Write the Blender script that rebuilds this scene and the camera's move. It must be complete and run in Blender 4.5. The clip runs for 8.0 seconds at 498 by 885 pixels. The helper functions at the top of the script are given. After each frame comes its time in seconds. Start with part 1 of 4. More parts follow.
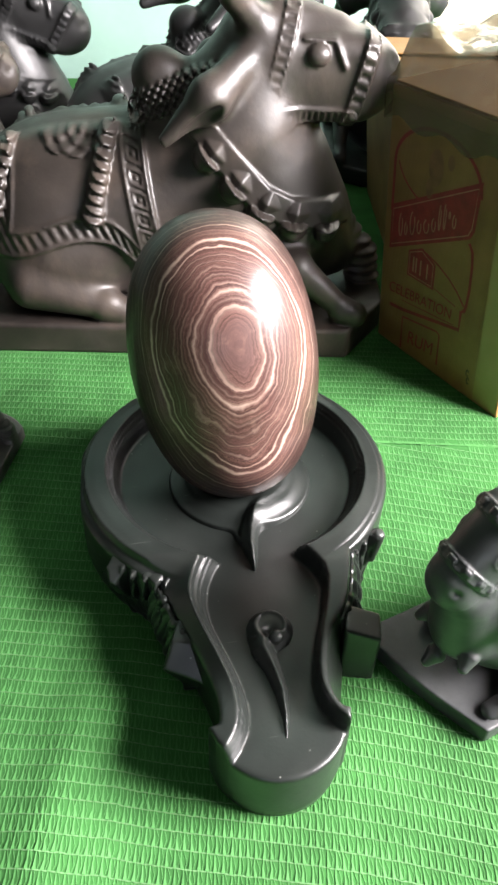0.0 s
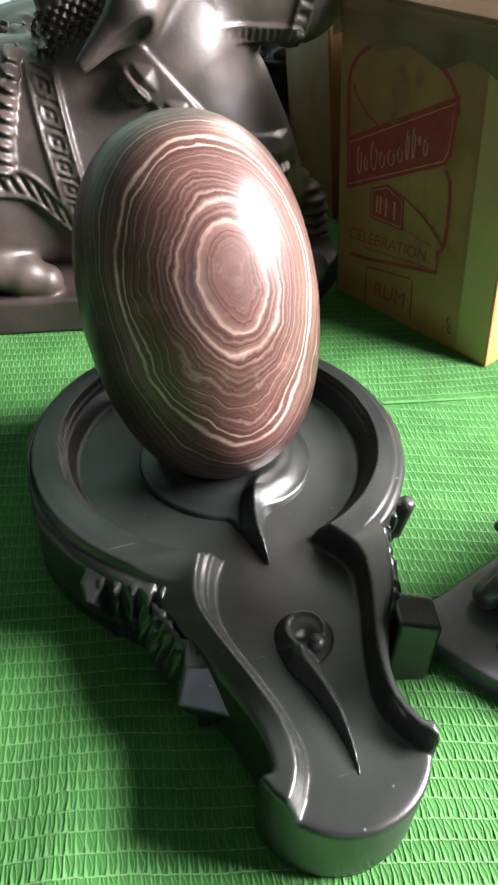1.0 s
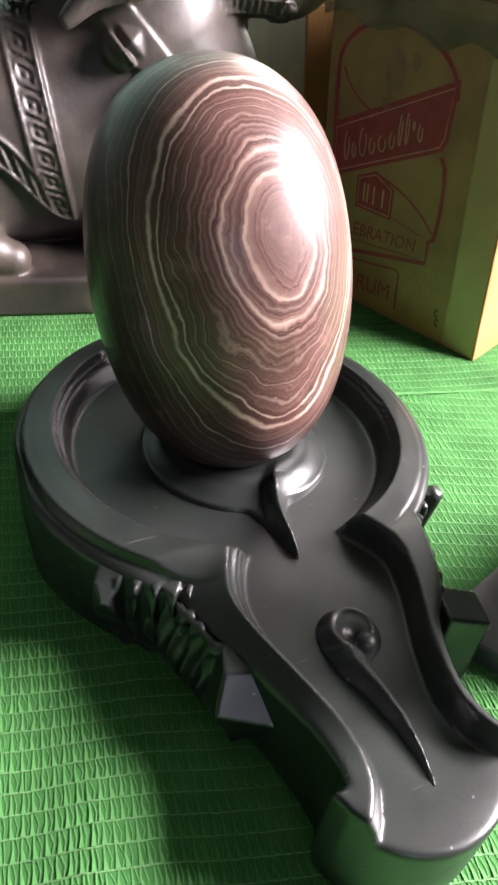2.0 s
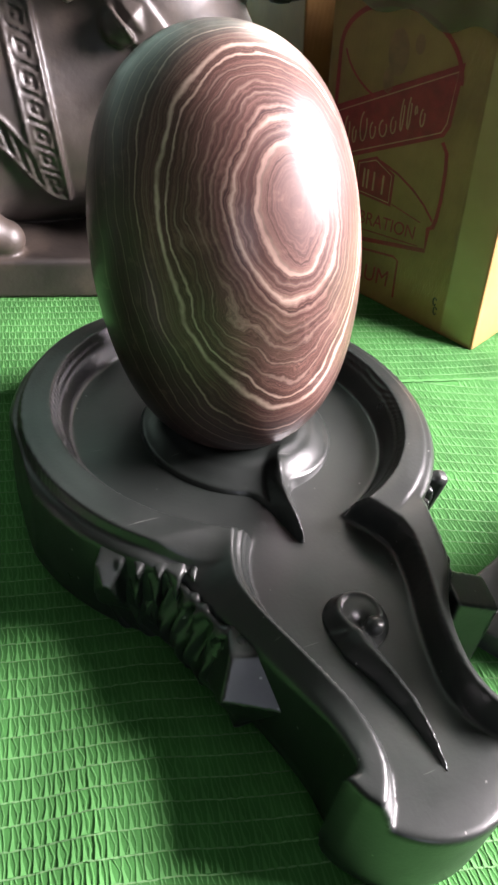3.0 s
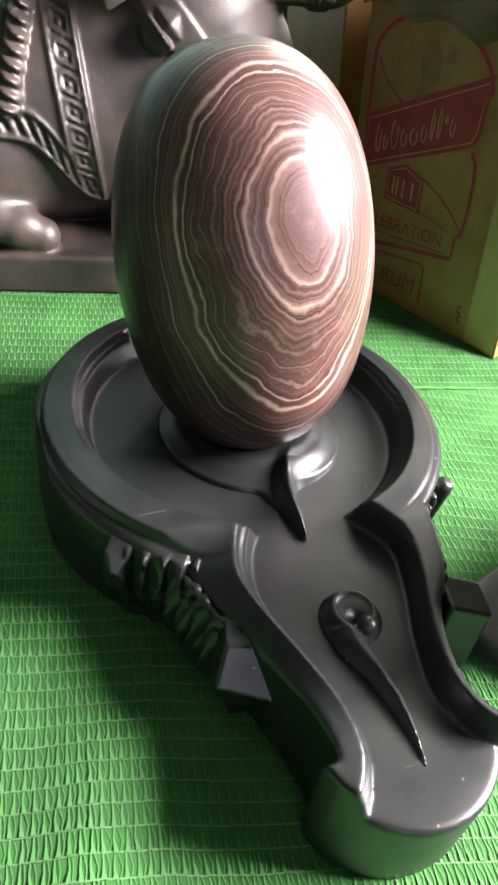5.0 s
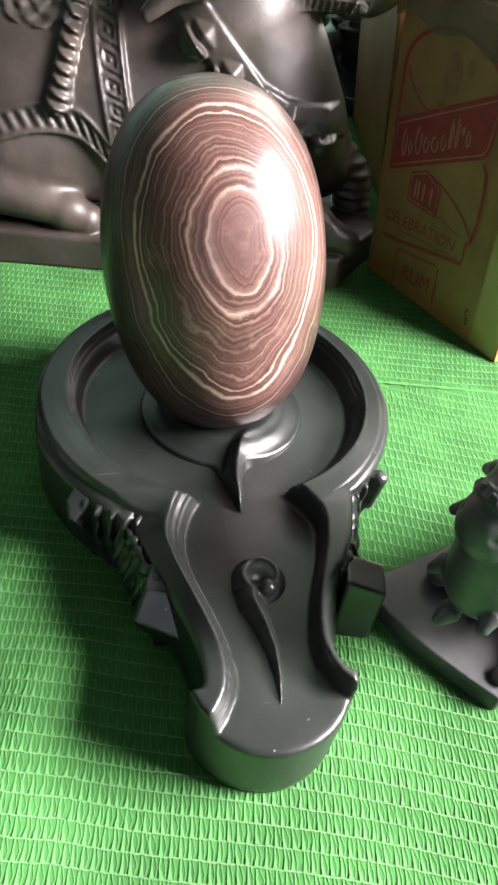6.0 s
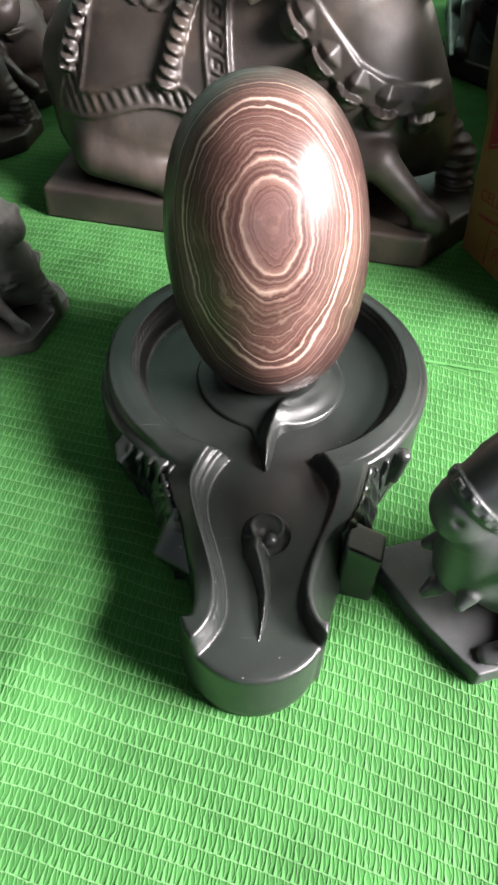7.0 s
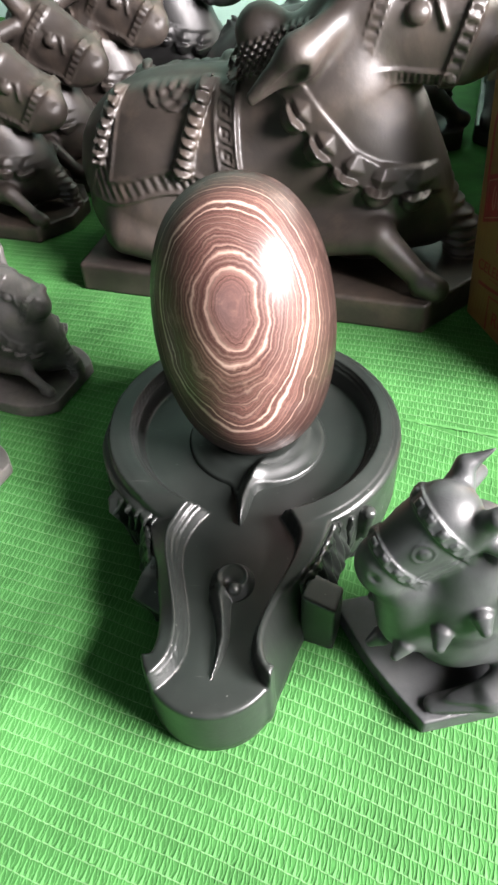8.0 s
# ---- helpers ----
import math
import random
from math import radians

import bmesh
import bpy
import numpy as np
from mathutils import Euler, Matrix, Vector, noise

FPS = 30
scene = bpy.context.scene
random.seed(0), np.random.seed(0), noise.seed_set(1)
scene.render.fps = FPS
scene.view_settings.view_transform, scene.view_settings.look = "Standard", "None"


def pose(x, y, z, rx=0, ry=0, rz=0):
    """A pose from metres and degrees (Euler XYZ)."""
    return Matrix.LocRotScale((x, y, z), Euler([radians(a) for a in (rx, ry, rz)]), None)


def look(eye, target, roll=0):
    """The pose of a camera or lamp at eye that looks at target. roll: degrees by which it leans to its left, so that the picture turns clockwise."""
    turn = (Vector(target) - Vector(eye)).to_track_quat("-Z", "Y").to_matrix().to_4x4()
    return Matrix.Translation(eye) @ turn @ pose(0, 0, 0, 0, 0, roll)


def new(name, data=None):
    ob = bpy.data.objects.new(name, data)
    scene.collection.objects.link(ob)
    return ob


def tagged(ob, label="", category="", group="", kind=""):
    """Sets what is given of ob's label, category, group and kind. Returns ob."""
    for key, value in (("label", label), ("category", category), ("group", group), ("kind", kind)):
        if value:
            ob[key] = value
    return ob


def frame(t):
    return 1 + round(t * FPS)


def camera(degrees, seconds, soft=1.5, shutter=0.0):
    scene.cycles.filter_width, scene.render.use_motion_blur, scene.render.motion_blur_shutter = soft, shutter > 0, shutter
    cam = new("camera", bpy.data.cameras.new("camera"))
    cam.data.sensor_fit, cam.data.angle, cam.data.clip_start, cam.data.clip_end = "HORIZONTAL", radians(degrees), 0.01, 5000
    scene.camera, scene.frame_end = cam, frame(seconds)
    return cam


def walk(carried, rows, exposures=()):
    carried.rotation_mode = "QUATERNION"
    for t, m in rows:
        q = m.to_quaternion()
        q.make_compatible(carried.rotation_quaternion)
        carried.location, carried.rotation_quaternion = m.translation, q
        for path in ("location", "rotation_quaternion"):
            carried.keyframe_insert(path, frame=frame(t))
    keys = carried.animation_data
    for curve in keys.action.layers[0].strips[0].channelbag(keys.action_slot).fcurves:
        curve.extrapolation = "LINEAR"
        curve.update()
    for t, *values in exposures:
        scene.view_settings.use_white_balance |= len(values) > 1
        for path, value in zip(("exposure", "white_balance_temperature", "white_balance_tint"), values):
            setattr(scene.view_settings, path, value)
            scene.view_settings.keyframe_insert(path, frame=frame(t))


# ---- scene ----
cam = camera(38.5, 8.0, 2.8)
METRES, EYE, TILT, LEAN, TURN = 0.62, 0.5095, -41.35, -1.46, 0.0
ROWS = [
    (0.0, 0.0, 0.0, 0.0, -0.0, 0.0, -0.0),
    (0.5, -0.048, 0.0771, -0.0225, -5.0, -0.25, -0.31),
    (1.0, -0.0943, 0.1938, -0.0373, -7.35, -0.11, 5.73),
    (1.5, -0.155, 0.2539, -0.0453, -11.27, 0.33, 6.63),
    (3.0, -0.2075, 0.299, -0.0667, -15.34, -0.25, 5.06),
    (3.5, -0.2106, 0.3028, -0.0668, -14.55, -0.34, 5.14),
    (4.0, -0.2109, 0.3042, -0.0681, -14.5, -0.27, 5.01),
    (4.5, -0.2106, 0.3006, -0.0684, -13.93, 0.14, 4.82),
    (6.0, -0.0502, 0.1339, -0.0462, -4.44, -3.02, -2.86),
    (6.5, 0.0332, 0.0853, -0.0383, 2.56, -4.49, -4.28),
    (7.0, 0.0812, 0.0586, -0.0255, 7.47, -7.13, -7.82),
    (7.5, 0.1922, -0.0491, -0.0045, 9.85, -2.37, -6.38),
    (8.0, 0.2282, -0.0039, 0.0175, 14.12, -4.28, -7.81),
]
walk(cam, [(t, pose(0, 0, EYE, TILT, LEAN, TURN) @ pose(METRES * x, METRES * y, METRES * z, 90 + pitch, roll, yaw)) for t, x, y, z, yaw, pitch, roll in ROWS],
     exposures=[(0.0, 0.04, 6500, 16.5), (1.5, 0.18, 6500, 22), (3.0, 0.30, 6500, 25), (4.5, 0.30, 6500, 25), (6.0, 0.22, 6500, 19), (7.0, 0.08, 6500, 17.5), (8.0, 0.14, 6500, 17)])
# world, window light
world = bpy.data.worlds.new("sky")
scene.world = world
world.use_nodes = True
wn = world.node_tree
sky = wn.nodes.new("ShaderNodeTexSky")
sky.sky_type, sky.sun_disc, sky.sun_elevation, sky.sun_rotation = "NISHITA", False, radians(40), radians(60)
wn.nodes["Background"].inputs["Strength"].default_value = 0.1
wn.links.new(sky.outputs["Color"], wn.nodes["Background"].inputs["Color"])


def area(name, m, sx, sy, watts, colour):
    d = bpy.data.lights.new(name, "AREA")
    d.shape, d.size, d.size_y, d.energy, d.color = "RECTANGLE", sx, sy, watts, colour
    ob = new(name, d)
    ob.matrix_world = m
    return ob


WIN = Vector((1.9, 0.14, 1.20))
WIN_W, WIN_H = 1.1, 1.0
area("window_light", look(WIN - Vector((0.03, 0, 0)), (0.0, 0.4, 0.1)), WIN_W, WIN_H, 465, (1.0, 0.965, 0.94))
DOOR = (0.47, 1.35, 1.62)
area("doorway_light", look(((DOOR[0] + DOOR[1]) / 2, 2.09, 0.85), (0.3, 0.5, 0.2)), 0.8, 1.4, 28, (1.0, 0.95, 0.84))

# added cool fill from the front, through an unseen window behind the camera
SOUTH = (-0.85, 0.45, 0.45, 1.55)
area("south_fill_light", look(((SOUTH[0] + SOUTH[1]) / 2, -2.97, 1.05), (0.0, 0.4, 0.1)), 1.24, 1.04, 10, (0.85, 0.93, 1.0))


# ---------------------------------------------------------------- materials
def material(name, build):
    m = bpy.data.materials.new(name)
    m.use_nodes = True
    t = m.node_tree
    build(t, t.nodes["Principled BSDF"])
    return m


def node(t, kind, **values):
    n = t.nodes.new("ShaderNode" + kind)
    for k, v in values.items():
        n.inputs[k.replace("_", " ")].default_value = v
    return n


def ramp(t, fac, stops):
    n = t.nodes.new("ShaderNodeValToRGB")
    e = n.color_ramp.elements
    while len(e) < len(stops):
        e.new(0.5)
    for el, (p, c) in zip(e, stops):
        el.position, el.color = p, (*c, 1)
    t.links.new(fac, n.inputs["Fac"])
    return n.outputs["Color"]


def coords(t, scale=(1, 1, 1), rot=(0, 0, 0)):
    c = t.nodes.new("ShaderNodeTexCoord")
    m = t.nodes.new("ShaderNodeMapping")
    m.inputs["Scale"].default_value, m.inputs["Rotation"].default_value = scale, rot
    t.links.new(c.outputs["Object"], m.inputs["Vector"])
    return m.outputs["Vector"]


def noise_tex(t, vec, scale, detail=4.0, rough=0.55, distort=0.0):
    n = node(t, "TexNoise", Scale=scale, Detail=detail, Roughness=rough, Distortion=distort)
    t.links.new(vec, n.inputs["Vector"])
    return n.outputs["Fac"]


def bump(t, b, height, strength, distance):
    n = node(t, "Bump", Strength=strength, Distance=distance)
    t.links.new(height, n.inputs["Height"])
    t.links.new(n.outputs["Normal"], b.inputs["Normal"])
    return n


def math_node(t, op, a, b=None, clamp=False):
    n = t.nodes.new("ShaderNodeMath")
    n.operation, n.use_clamp = op, clamp
    for i, v in enumerate((a, b)):
        if v is None:
            continue
        if isinstance(v, (int, float)):
            n.inputs[i].default_value = v
        else:
            t.links.new(v, n.inputs[i])
    return n.outputs[0]


def stone(dark, light, rough_lo, rough_hi, grain=420.0, dust=(0.0, (0, 0, 0)), tool=0.0, specks=0.0):
    """Carved dark stone: cloudy tone, fine grain, worn polish."""
    def build(t, b):
        v = coords(t)
        cloud = noise_tex(t, v, 14.0, 5.0)
        col = ramp(t, cloud, [(0.3, dark), (0.72, light)])
        if dust[0]:
            patch = noise_tex(t, v, 9.0, 8.0, 0.7, 0.4)
            fac = math_node(t, "MULTIPLY", math_node(t, "SUBTRACT", patch, 0.5, True), dust[0] * 4, True)
            mix = t.nodes.new("ShaderNodeMixRGB")
            mix.inputs["Color2"].default_value = (*dust[1], 1)
            t.links.new(fac, mix.inputs["Fac"])
            t.links.new(col, mix.inputs["Color1"])
            col = mix.outputs["Color"]
        if specks:
            # specks of lint and fine pale scratches
            speck = noise_tex(t, v, 230.0, 1.0, 0.4)
            scratch = noise_tex(t, coords(t, (30, 420, 60), (0, 0, 0.6)), 1.0, 2.0)
            fac = math_node(t, "ADD", math_node(t, "MULTIPLY", math_node(t, "SUBTRACT", speck, 0.775), 14.0, True), math_node(t, "MULTIPLY", math_node(t, "SUBTRACT", scratch, 0.735), 5.0, True), True)
            mix = t.nodes.new("ShaderNodeMixRGB")
            mix.inputs["Color2"].default_value = (0.3, 0.3, 0.28, 1)
            t.links.new(math_node(t, "MULTIPLY", fac, specks), mix.inputs["Fac"])
            t.links.new(col, mix.inputs["Color1"])
            col = mix.outputs["Color"]
        t.links.new(col, b.inputs["Base Color"])
        wear = noise_tex(t, v, 22.0, 5.0, 0.55)
        r = node(t, "MapRange", From_Min=0.3, From_Max=0.7, To_Min=rough_lo, To_Max=rough_hi)
        t.links.new(wear, r.inputs["Value"])
        t.links.new(r.outputs["Result"], b.inputs["Roughness"])
        fine = math_node(t, "ADD", noise_tex(t, v, grain, 3.0), math_node(t, "MULTIPLY", noise_tex(t, v, 70.0, 4.0), tool))
        bump(t, b, fine, 0.14, 0.0005)
    return build


BASE_STONE = material("black_polished_stone", stone((0.0065, 0.0085, 0.0076), (0.017, 0.0200, 0.018), 0.27, 0.42, 420.0, (0.3, (0.045, 0.048, 0.044)), 0.8, 0.8))
BULL_STONE = material("oiled_grey_stone", stone((0.0135, 0.0108, 0.0094), (0.041, 0.033, 0.028), 0.36, 0.54, 350.0, (0.5, (0.11, 0.080, 0.060)), 6.0))
SMALL_STONE = material("black_soapstone", stone((0.022, 0.0240, 0.0245), (0.050, 0.053, 0.054), 0.36, 0.50, 300.0, (0.2, (0.12, 0.12, 0.11)), 2.0))
DUSTY_STONE = material("dusty_grey_stone", stone((0.05, 0.048, 0.046), (0.105, 0.10, 0.094), 0.32, 0.5, 300.0, (0.5, (0.19, 0.165, 0.14)), 2.0))
DARK_STONE = material("matt_black_stone", stone((0.008, 0.008, 0.008), (0.02, 0.02, 0.02), 0.35, 0.55))


EGG_AT = pose(-0.0118, 0.4932, 0.1662, -12.6, -6.14, 9.53)


def egg_point(x, y, z):
    """A point of the unit ball carried onto the egg: full shoulders, slightly narrower below."""
    ring = math.sqrt(max(1 - abs(z) ** 1.861, 0)) / max(math.sqrt(max(1 - z * z, 0)), 1e-6)
    taper = (1 + 0.012 * z + 0.2 * z * z) * ring
    return Vector((x * 0.0781 * taper, y * 0.0859 * taper, z * 0.1228))


BED_AXIS = EGG_AT.to_3x3().inverted() @ Vector((0.147, -0.905, 0.400)).normalized()
BED_TOP = max(BED_AXIS.dot(egg_point(math.cos(a) * math.sin(c), math.sin(a) * math.sin(c), math.cos(c))) for a in [i * math.pi / 60 for i in range(120)] for c in [i * math.pi / 60 for i in range(61)])


def banded(t, b):
    """Layered sedimentary stone: thin wavy beds, cut by the rounded surface into rings."""
    c = t.nodes.new("ShaderNodeTexCoord")
    p = c.outputs["Object"]
    axis, top = BED_AXIS, BED_TOP
    dot = t.nodes.new("ShaderNodeVectorMath")
    dot.operation = "DOT_PRODUCT"
    dot.inputs[1].default_value = axis
    t.links.new(p, dot.inputs[0])
    d = dot.outputs["Value"]
    big = noise_tex(t, p, 16.0, 2.0, 0.5)
    mid = noise_tex(t, p, 55.0, 3.0, 0.55)
    fine = noise_tex(t, p, 190.0, 3.0, 0.6)
    away = math_node(t, "ADD", math_node(t, "MULTIPLY", math_node(t, "SUBTRACT", top, d), 80.0, True), 0.45)
    w = d
    for n, amount in ((big, 0.0125), (mid, 0.0024), (fine, 0.0010)):
        w = math_node(t, "ADD", w, math_node(t, "MULTIPLY", math_node(t, "MULTIPLY", math_node(t, "SUBTRACT", n, 0.5), amount), away))
    bed = t.nodes.new("ShaderNodeTexNoise")
    bed.noise_dimensions = "1D"
    bed.inputs["Scale"].default_value, bed.inputs["Detail"].default_value, bed.inputs["Roughness"].default_value = 620.0, 6.0, 0.75
    t.links.new(w, bed.inputs["W"])
    dark, brown, pink, cream = (0.031, 0.0128, 0.0106), (0.090, 0.0405, 0.0330), (0.170, 0.092, 0.074), (0.50, 0.36, 0.295)
    pale_line = (0.155, 0.088, 0.072)
    col = ramp(t, bed.outputs["Fac"], [(0.33, dark), (0.40, brown), (0.455, dark), (0.49, brown), (0.515, pale_line), (0.535, brown), (0.575, dark), (0.61, pink), (0.66, brown)])
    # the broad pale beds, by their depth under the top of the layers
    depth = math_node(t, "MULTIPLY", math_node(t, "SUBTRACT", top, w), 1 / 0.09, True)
    # deeper beds are darker, which also puts the flanks' shade into the colour
    deep_shade = ramp(t, depth, [(0.0, (0.8, 0.8, 0.8)), (0.36, (0.92, 0.92, 0.92)), (0.46, (0.45, 0.45, 0.45)), (0.7, (0.22, 0.22, 0.22))])
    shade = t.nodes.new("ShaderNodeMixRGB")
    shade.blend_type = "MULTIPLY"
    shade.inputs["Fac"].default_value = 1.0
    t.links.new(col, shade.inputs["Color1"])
    t.links.new(deep_shade, shade.inputs["Color2"])
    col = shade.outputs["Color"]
    k = (0, 0, 0)
    core = t.nodes.new("ShaderNodeMixRGB")
    core.inputs["Color2"].default_value = (0.095, 0.052, 0.046, 1)
    t.links.new(ramp(t, depth, [(0.0, (0.7,) * 3), (0.006, (0.6,) * 3), (0.011, k)]), core.inputs["Fac"])
    t.links.new(col, core.inputs["Color1"])
    col = core.outputs["Color"]
    beds = [(0.0, k)]
    for at, half, power in ((0.026, 0.0045, 0.55), (0.044, 0.003, 0.25), (0.063, 0.006, 0.66), (0.082, 0.004, 0.3), (0.112, 0.004, 0.3), (0.142, 0.004, 0.36), (0.172, 0.004, 0.34), (0.205, 0.004, 0.5), (0.250, 0.007, 0.9), (0.294, 0.016, 1.0)):
        beds += [(at - half, k), (at, (power,) * 3), (at + half, k)]
    pale = ramp(t, depth, beds)
    rim_beds = [(0.0, k)]
    for at, half, power in ((0.345, 0.004, 0.30), (0.375, 0.003, 0.22), (0.43, 0.006, 0.65), (0.475, 0.004, 0.34), (0.52, 0.003, 0.22), (0.59, 0.004, 0.40), (0.68, 0.004, 0.26), (0.80, 0.004, 0.3)):
        rim_beds += [(at - half, k), (at, (power,) * 3), (at + half, k)]
    pale = math_node(t, "MAXIMUM", pale, ramp(t, depth, rim_beds))
    broken = node(t, "MapRange", From_Min=0.30, From_Max=0.52, To_Min=0.35, To_Max=1.0)
    t.links.new(noise_tex(t, p, 38.0, 4.0), broken.inputs["Value"])
    mix = t.nodes.new("ShaderNodeMixRGB")
    mix.inputs["Color2"].default_value = (*cream, 1)
    t.links.new(math_node(t, "MULTIPLY", pale, broken.outputs["Result"]), mix.inputs["Fac"])
    t.links.new(col, mix.inputs["Color1"])
    col = mix.outputs["Color"]
    # a small ring and a knot in the stone
    for place, size, hole in (((0.030, 0.426, 0.171), 0.0042, 0.6), ((-0.015, 0.412, 0.166), 0.0036, 0.3), ((0.004, 0.4165, 0.132), 0.002, 0.0)):
        near = t.nodes.new("ShaderNodeVectorMath")
        near.operation = "DISTANCE"
        near.inputs[1].default_value = EGG_AT.inverted() @ Vector(place)
        t.links.new(p, near.inputs[0])
        ragged = math_node(t, "ADD", math_node(t, "MULTIPLY", near.outputs["Value"], 1 / (size * 1.5)), math_node(t, "MULTIPLY", math_node(t, "SUBTRACT", fine, 0.5), 0.5))
        mark = ramp(t, ragged, [(0.0, (0.1,) * 3 if hole else (0.8,) * 3), (0.66 * hole, (0.1,) * 3 if hole else (0.8,) * 3), (0.62, (0.75,) * 3), (0.82, k)])
        spot = t.nodes.new("ShaderNodeMixRGB")
        spot.inputs["Color2"].default_value = (*cream, 1)
        t.links.new(mark, spot.inputs["Fac"])
        t.links.new(col, spot.inputs["Color1"])
        col = spot.outputs["Color"]
    # cloudy pink stains along the beds
    stain = math_node(t, "MULTIPLY", math_node(t, "SUBTRACT", noise_tex(t, p, 75.0, 5.0, 0.7, 0.6), 0.56, True), 1.6, True)
    blush = t.nodes.new("ShaderNodeMixRGB")
    blush.inputs["Color2"].default_value = (0.24, 0.145, 0.115, 1)
    t.links.new(stain, blush.inputs["Fac"])
    t.links.new(col, blush.inputs["Color1"])
    col = blush.outputs["Color"]
    tint = noise_tex(t, p, 24.0, 4.0)
    hsv = node(t, "HueSaturation")
    t.links.new(col, hsv.inputs["Color"])
    r = node(t, "MapRange", From_Min=0.3, From_Max=0.7, To_Min=0.8, To_Max=1.15)
    t.links.new(tint, r.inputs["Value"])
    t.links.new(r.outputs["Result"], hsv.inputs["Value"])
    t.links.new(hsv.outputs["Color"], b.inputs["Base Color"])
    rr = node(t, "MapRange", From_Min=0.3, From_Max=0.7, To_Min=0.46, To_Max=0.56)
    b.inputs["Specular IOR Level"].default_value = 0.2
    b.inputs["Coat Weight"].default_value, b.inputs["Coat Roughness"].default_value = 0.37, 0.24
    t.links.new(noise_tex(t, p, 40.0, 6.0), rr.inputs["Value"])
    t.links.new(rr.outputs["Result"], b.inputs["Roughness"])
    bump(t, b, bed.outputs["Fac"], 0.06, 0.0006)


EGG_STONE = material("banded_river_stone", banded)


def plain(col, rough, var=0.12, scale=30.0, bmp=0.0, metal=0.0, spec=0.5):
    def build(t, b):
        v = coords(t)
        n = noise_tex(t, v, scale, 6.0, 0.6)
        lo, hi = [tuple(c * (1 - var) for c in col), tuple(min(1, c * (1 + var)) for c in col)]
        t.links.new(ramp(t, n, [(0.3, lo), (0.7, hi)]), b.inputs["Base Color"])
        b.inputs["Roughness"].default_value, b.inputs["Metallic"].default_value = rough, metal
        b.inputs["Specular IOR Level"].default_value = spec
        if bmp:
            bump(t, b, n, bmp, 0.002)
    return build


PLASTER = material("dim_grey_plaster", plain((0.036, 0.04, 0.037), 0.85, 0.1, 5.0, 0.2))


# emission on the backdrop sheet stands in for daylight outside the doorway
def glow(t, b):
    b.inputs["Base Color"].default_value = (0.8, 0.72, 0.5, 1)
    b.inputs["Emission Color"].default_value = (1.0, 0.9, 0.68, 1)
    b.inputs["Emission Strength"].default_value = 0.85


DAYLIGHT = material("daylight_glow", glow)
WALL_PAINT = material("mint_wall_paint", plain((0.29, 0.455, 0.385), 0.75, 0.1, 5.0, 0.2))
CREAM = material("cream_panel_paint", plain((0.85, 0.76, 0.55), 0.6, 0.06, 4.0))
# unseen ceiling: its dark grey sets how much light bounces down
CEIL = material("ceiling_grey", plain((0.13, 0.14, 0.125), 0.9, 0.05, 4.0))
FLOOR_MAT = material("cement_floor", plain((0.07, 0.066, 0.06), 0.8, 0.15, 8.0, 0.2))
NET = material("green_net_yarn", plain((0.036, 0.132, 0.034), 0.8, 0.3, 14.0, 0, 0, 0.06))
NET_THREAD = material("pale_green_net_thread", plain((0.056, 0.180, 0.052), 0.75, 0.28, 14.0, 0, 0, 0.1))
NET_CHAIN = material("faded_green_stitching", plain((0.098, 0.208, 0.088), 0.75, 0.25, 30.0, 0, 0, 0.1))
FRAME_WOOD = material("painted_window_frame", plain((0.3, 0.36, 0.3), 0.5, 0.1, 20.0))


def cardboard(t, b):
    v = coords(t)
    flute = node(t, "TexWave", Scale=55.0, Distortion=1.2, Detail=2.0)
    flute.bands_direction = "X"
    t.links.new(v, flute.inputs["Vector"])
    patch = noise_tex(t, v, 8.0, 7.0, 0.65)
    col = ramp(t, patch, [(0.3, (0.145, 0.072, 0.020)), (0.52, (0.222, 0.118, 0.034)), (0.75, (0.30, 0.168, 0.056))])
    t.links.new(col, b.inputs["Base Color"])
    b.inputs["Roughness"].default_value = 0.55
    bump(t, b, flute.outputs["Fac"], 0.12, 0.0008)


CARD = material("brown_corrugated_cardboard", cardboard)
PRINT = material("maroon_print", plain((0.215, 0.011, 0.014), 0.5, 0.3, 60.0))
PRINT_PALE = material("pale_print", plain((0.34, 0.16, 0.095), 0.55, 0.2, 60.0))
PRINT_FAINT = material("faint_print", plain((0.19, 0.085, 0.036), 0.55, 0.3, 60.0))
TAPE = material("clear_brown_tape", plain((0.30, 0.21, 0.085), 0.2, 0.1, 20.0))


def plastic(t, b):
    v = coords(t)
    t.links.new(ramp(t, noise_tex(t, v, 18.0, 5.0), [(0.35, (0.055, 0.047, 0.018)), (0.62, (0.17, 0.14, 0.085))]), b.inputs["Base Color"])
    b.inputs["Roughness"].default_value = 0.2
    b.inputs["Alpha"].default_value = 0.72
    bump(t, b, noise_tex(t, v, 45.0, 5.0), 0.6, 0.004)


def film(t, b):
    b.inputs["Base Color"].default_value = (0.8, 0.8, 0.75, 1)
    b.inputs["Roughness"].default_value = 0.16
    b.inputs["Alpha"].default_value = 0.02
    bump(t, b, noise_tex(t, coords(t, (1, 1, 0.25)), 60.0, 5.0, 0.6, 0.6), 0.7, 0.004)


FILM = material("clear_wrapping_film", film)
PLASTIC = material("thin_clear_plastic", plastic)


# ---------------------------------------------------------------- mesh tools
def link(name, mesh, mat, parent=None, label=""):
    ob = new(name, mesh)
    if mat:
        mesh.materials.append(mat)
    if parent:
        ob.parent = parent
    if label:
        tagged(ob, label)
    return ob


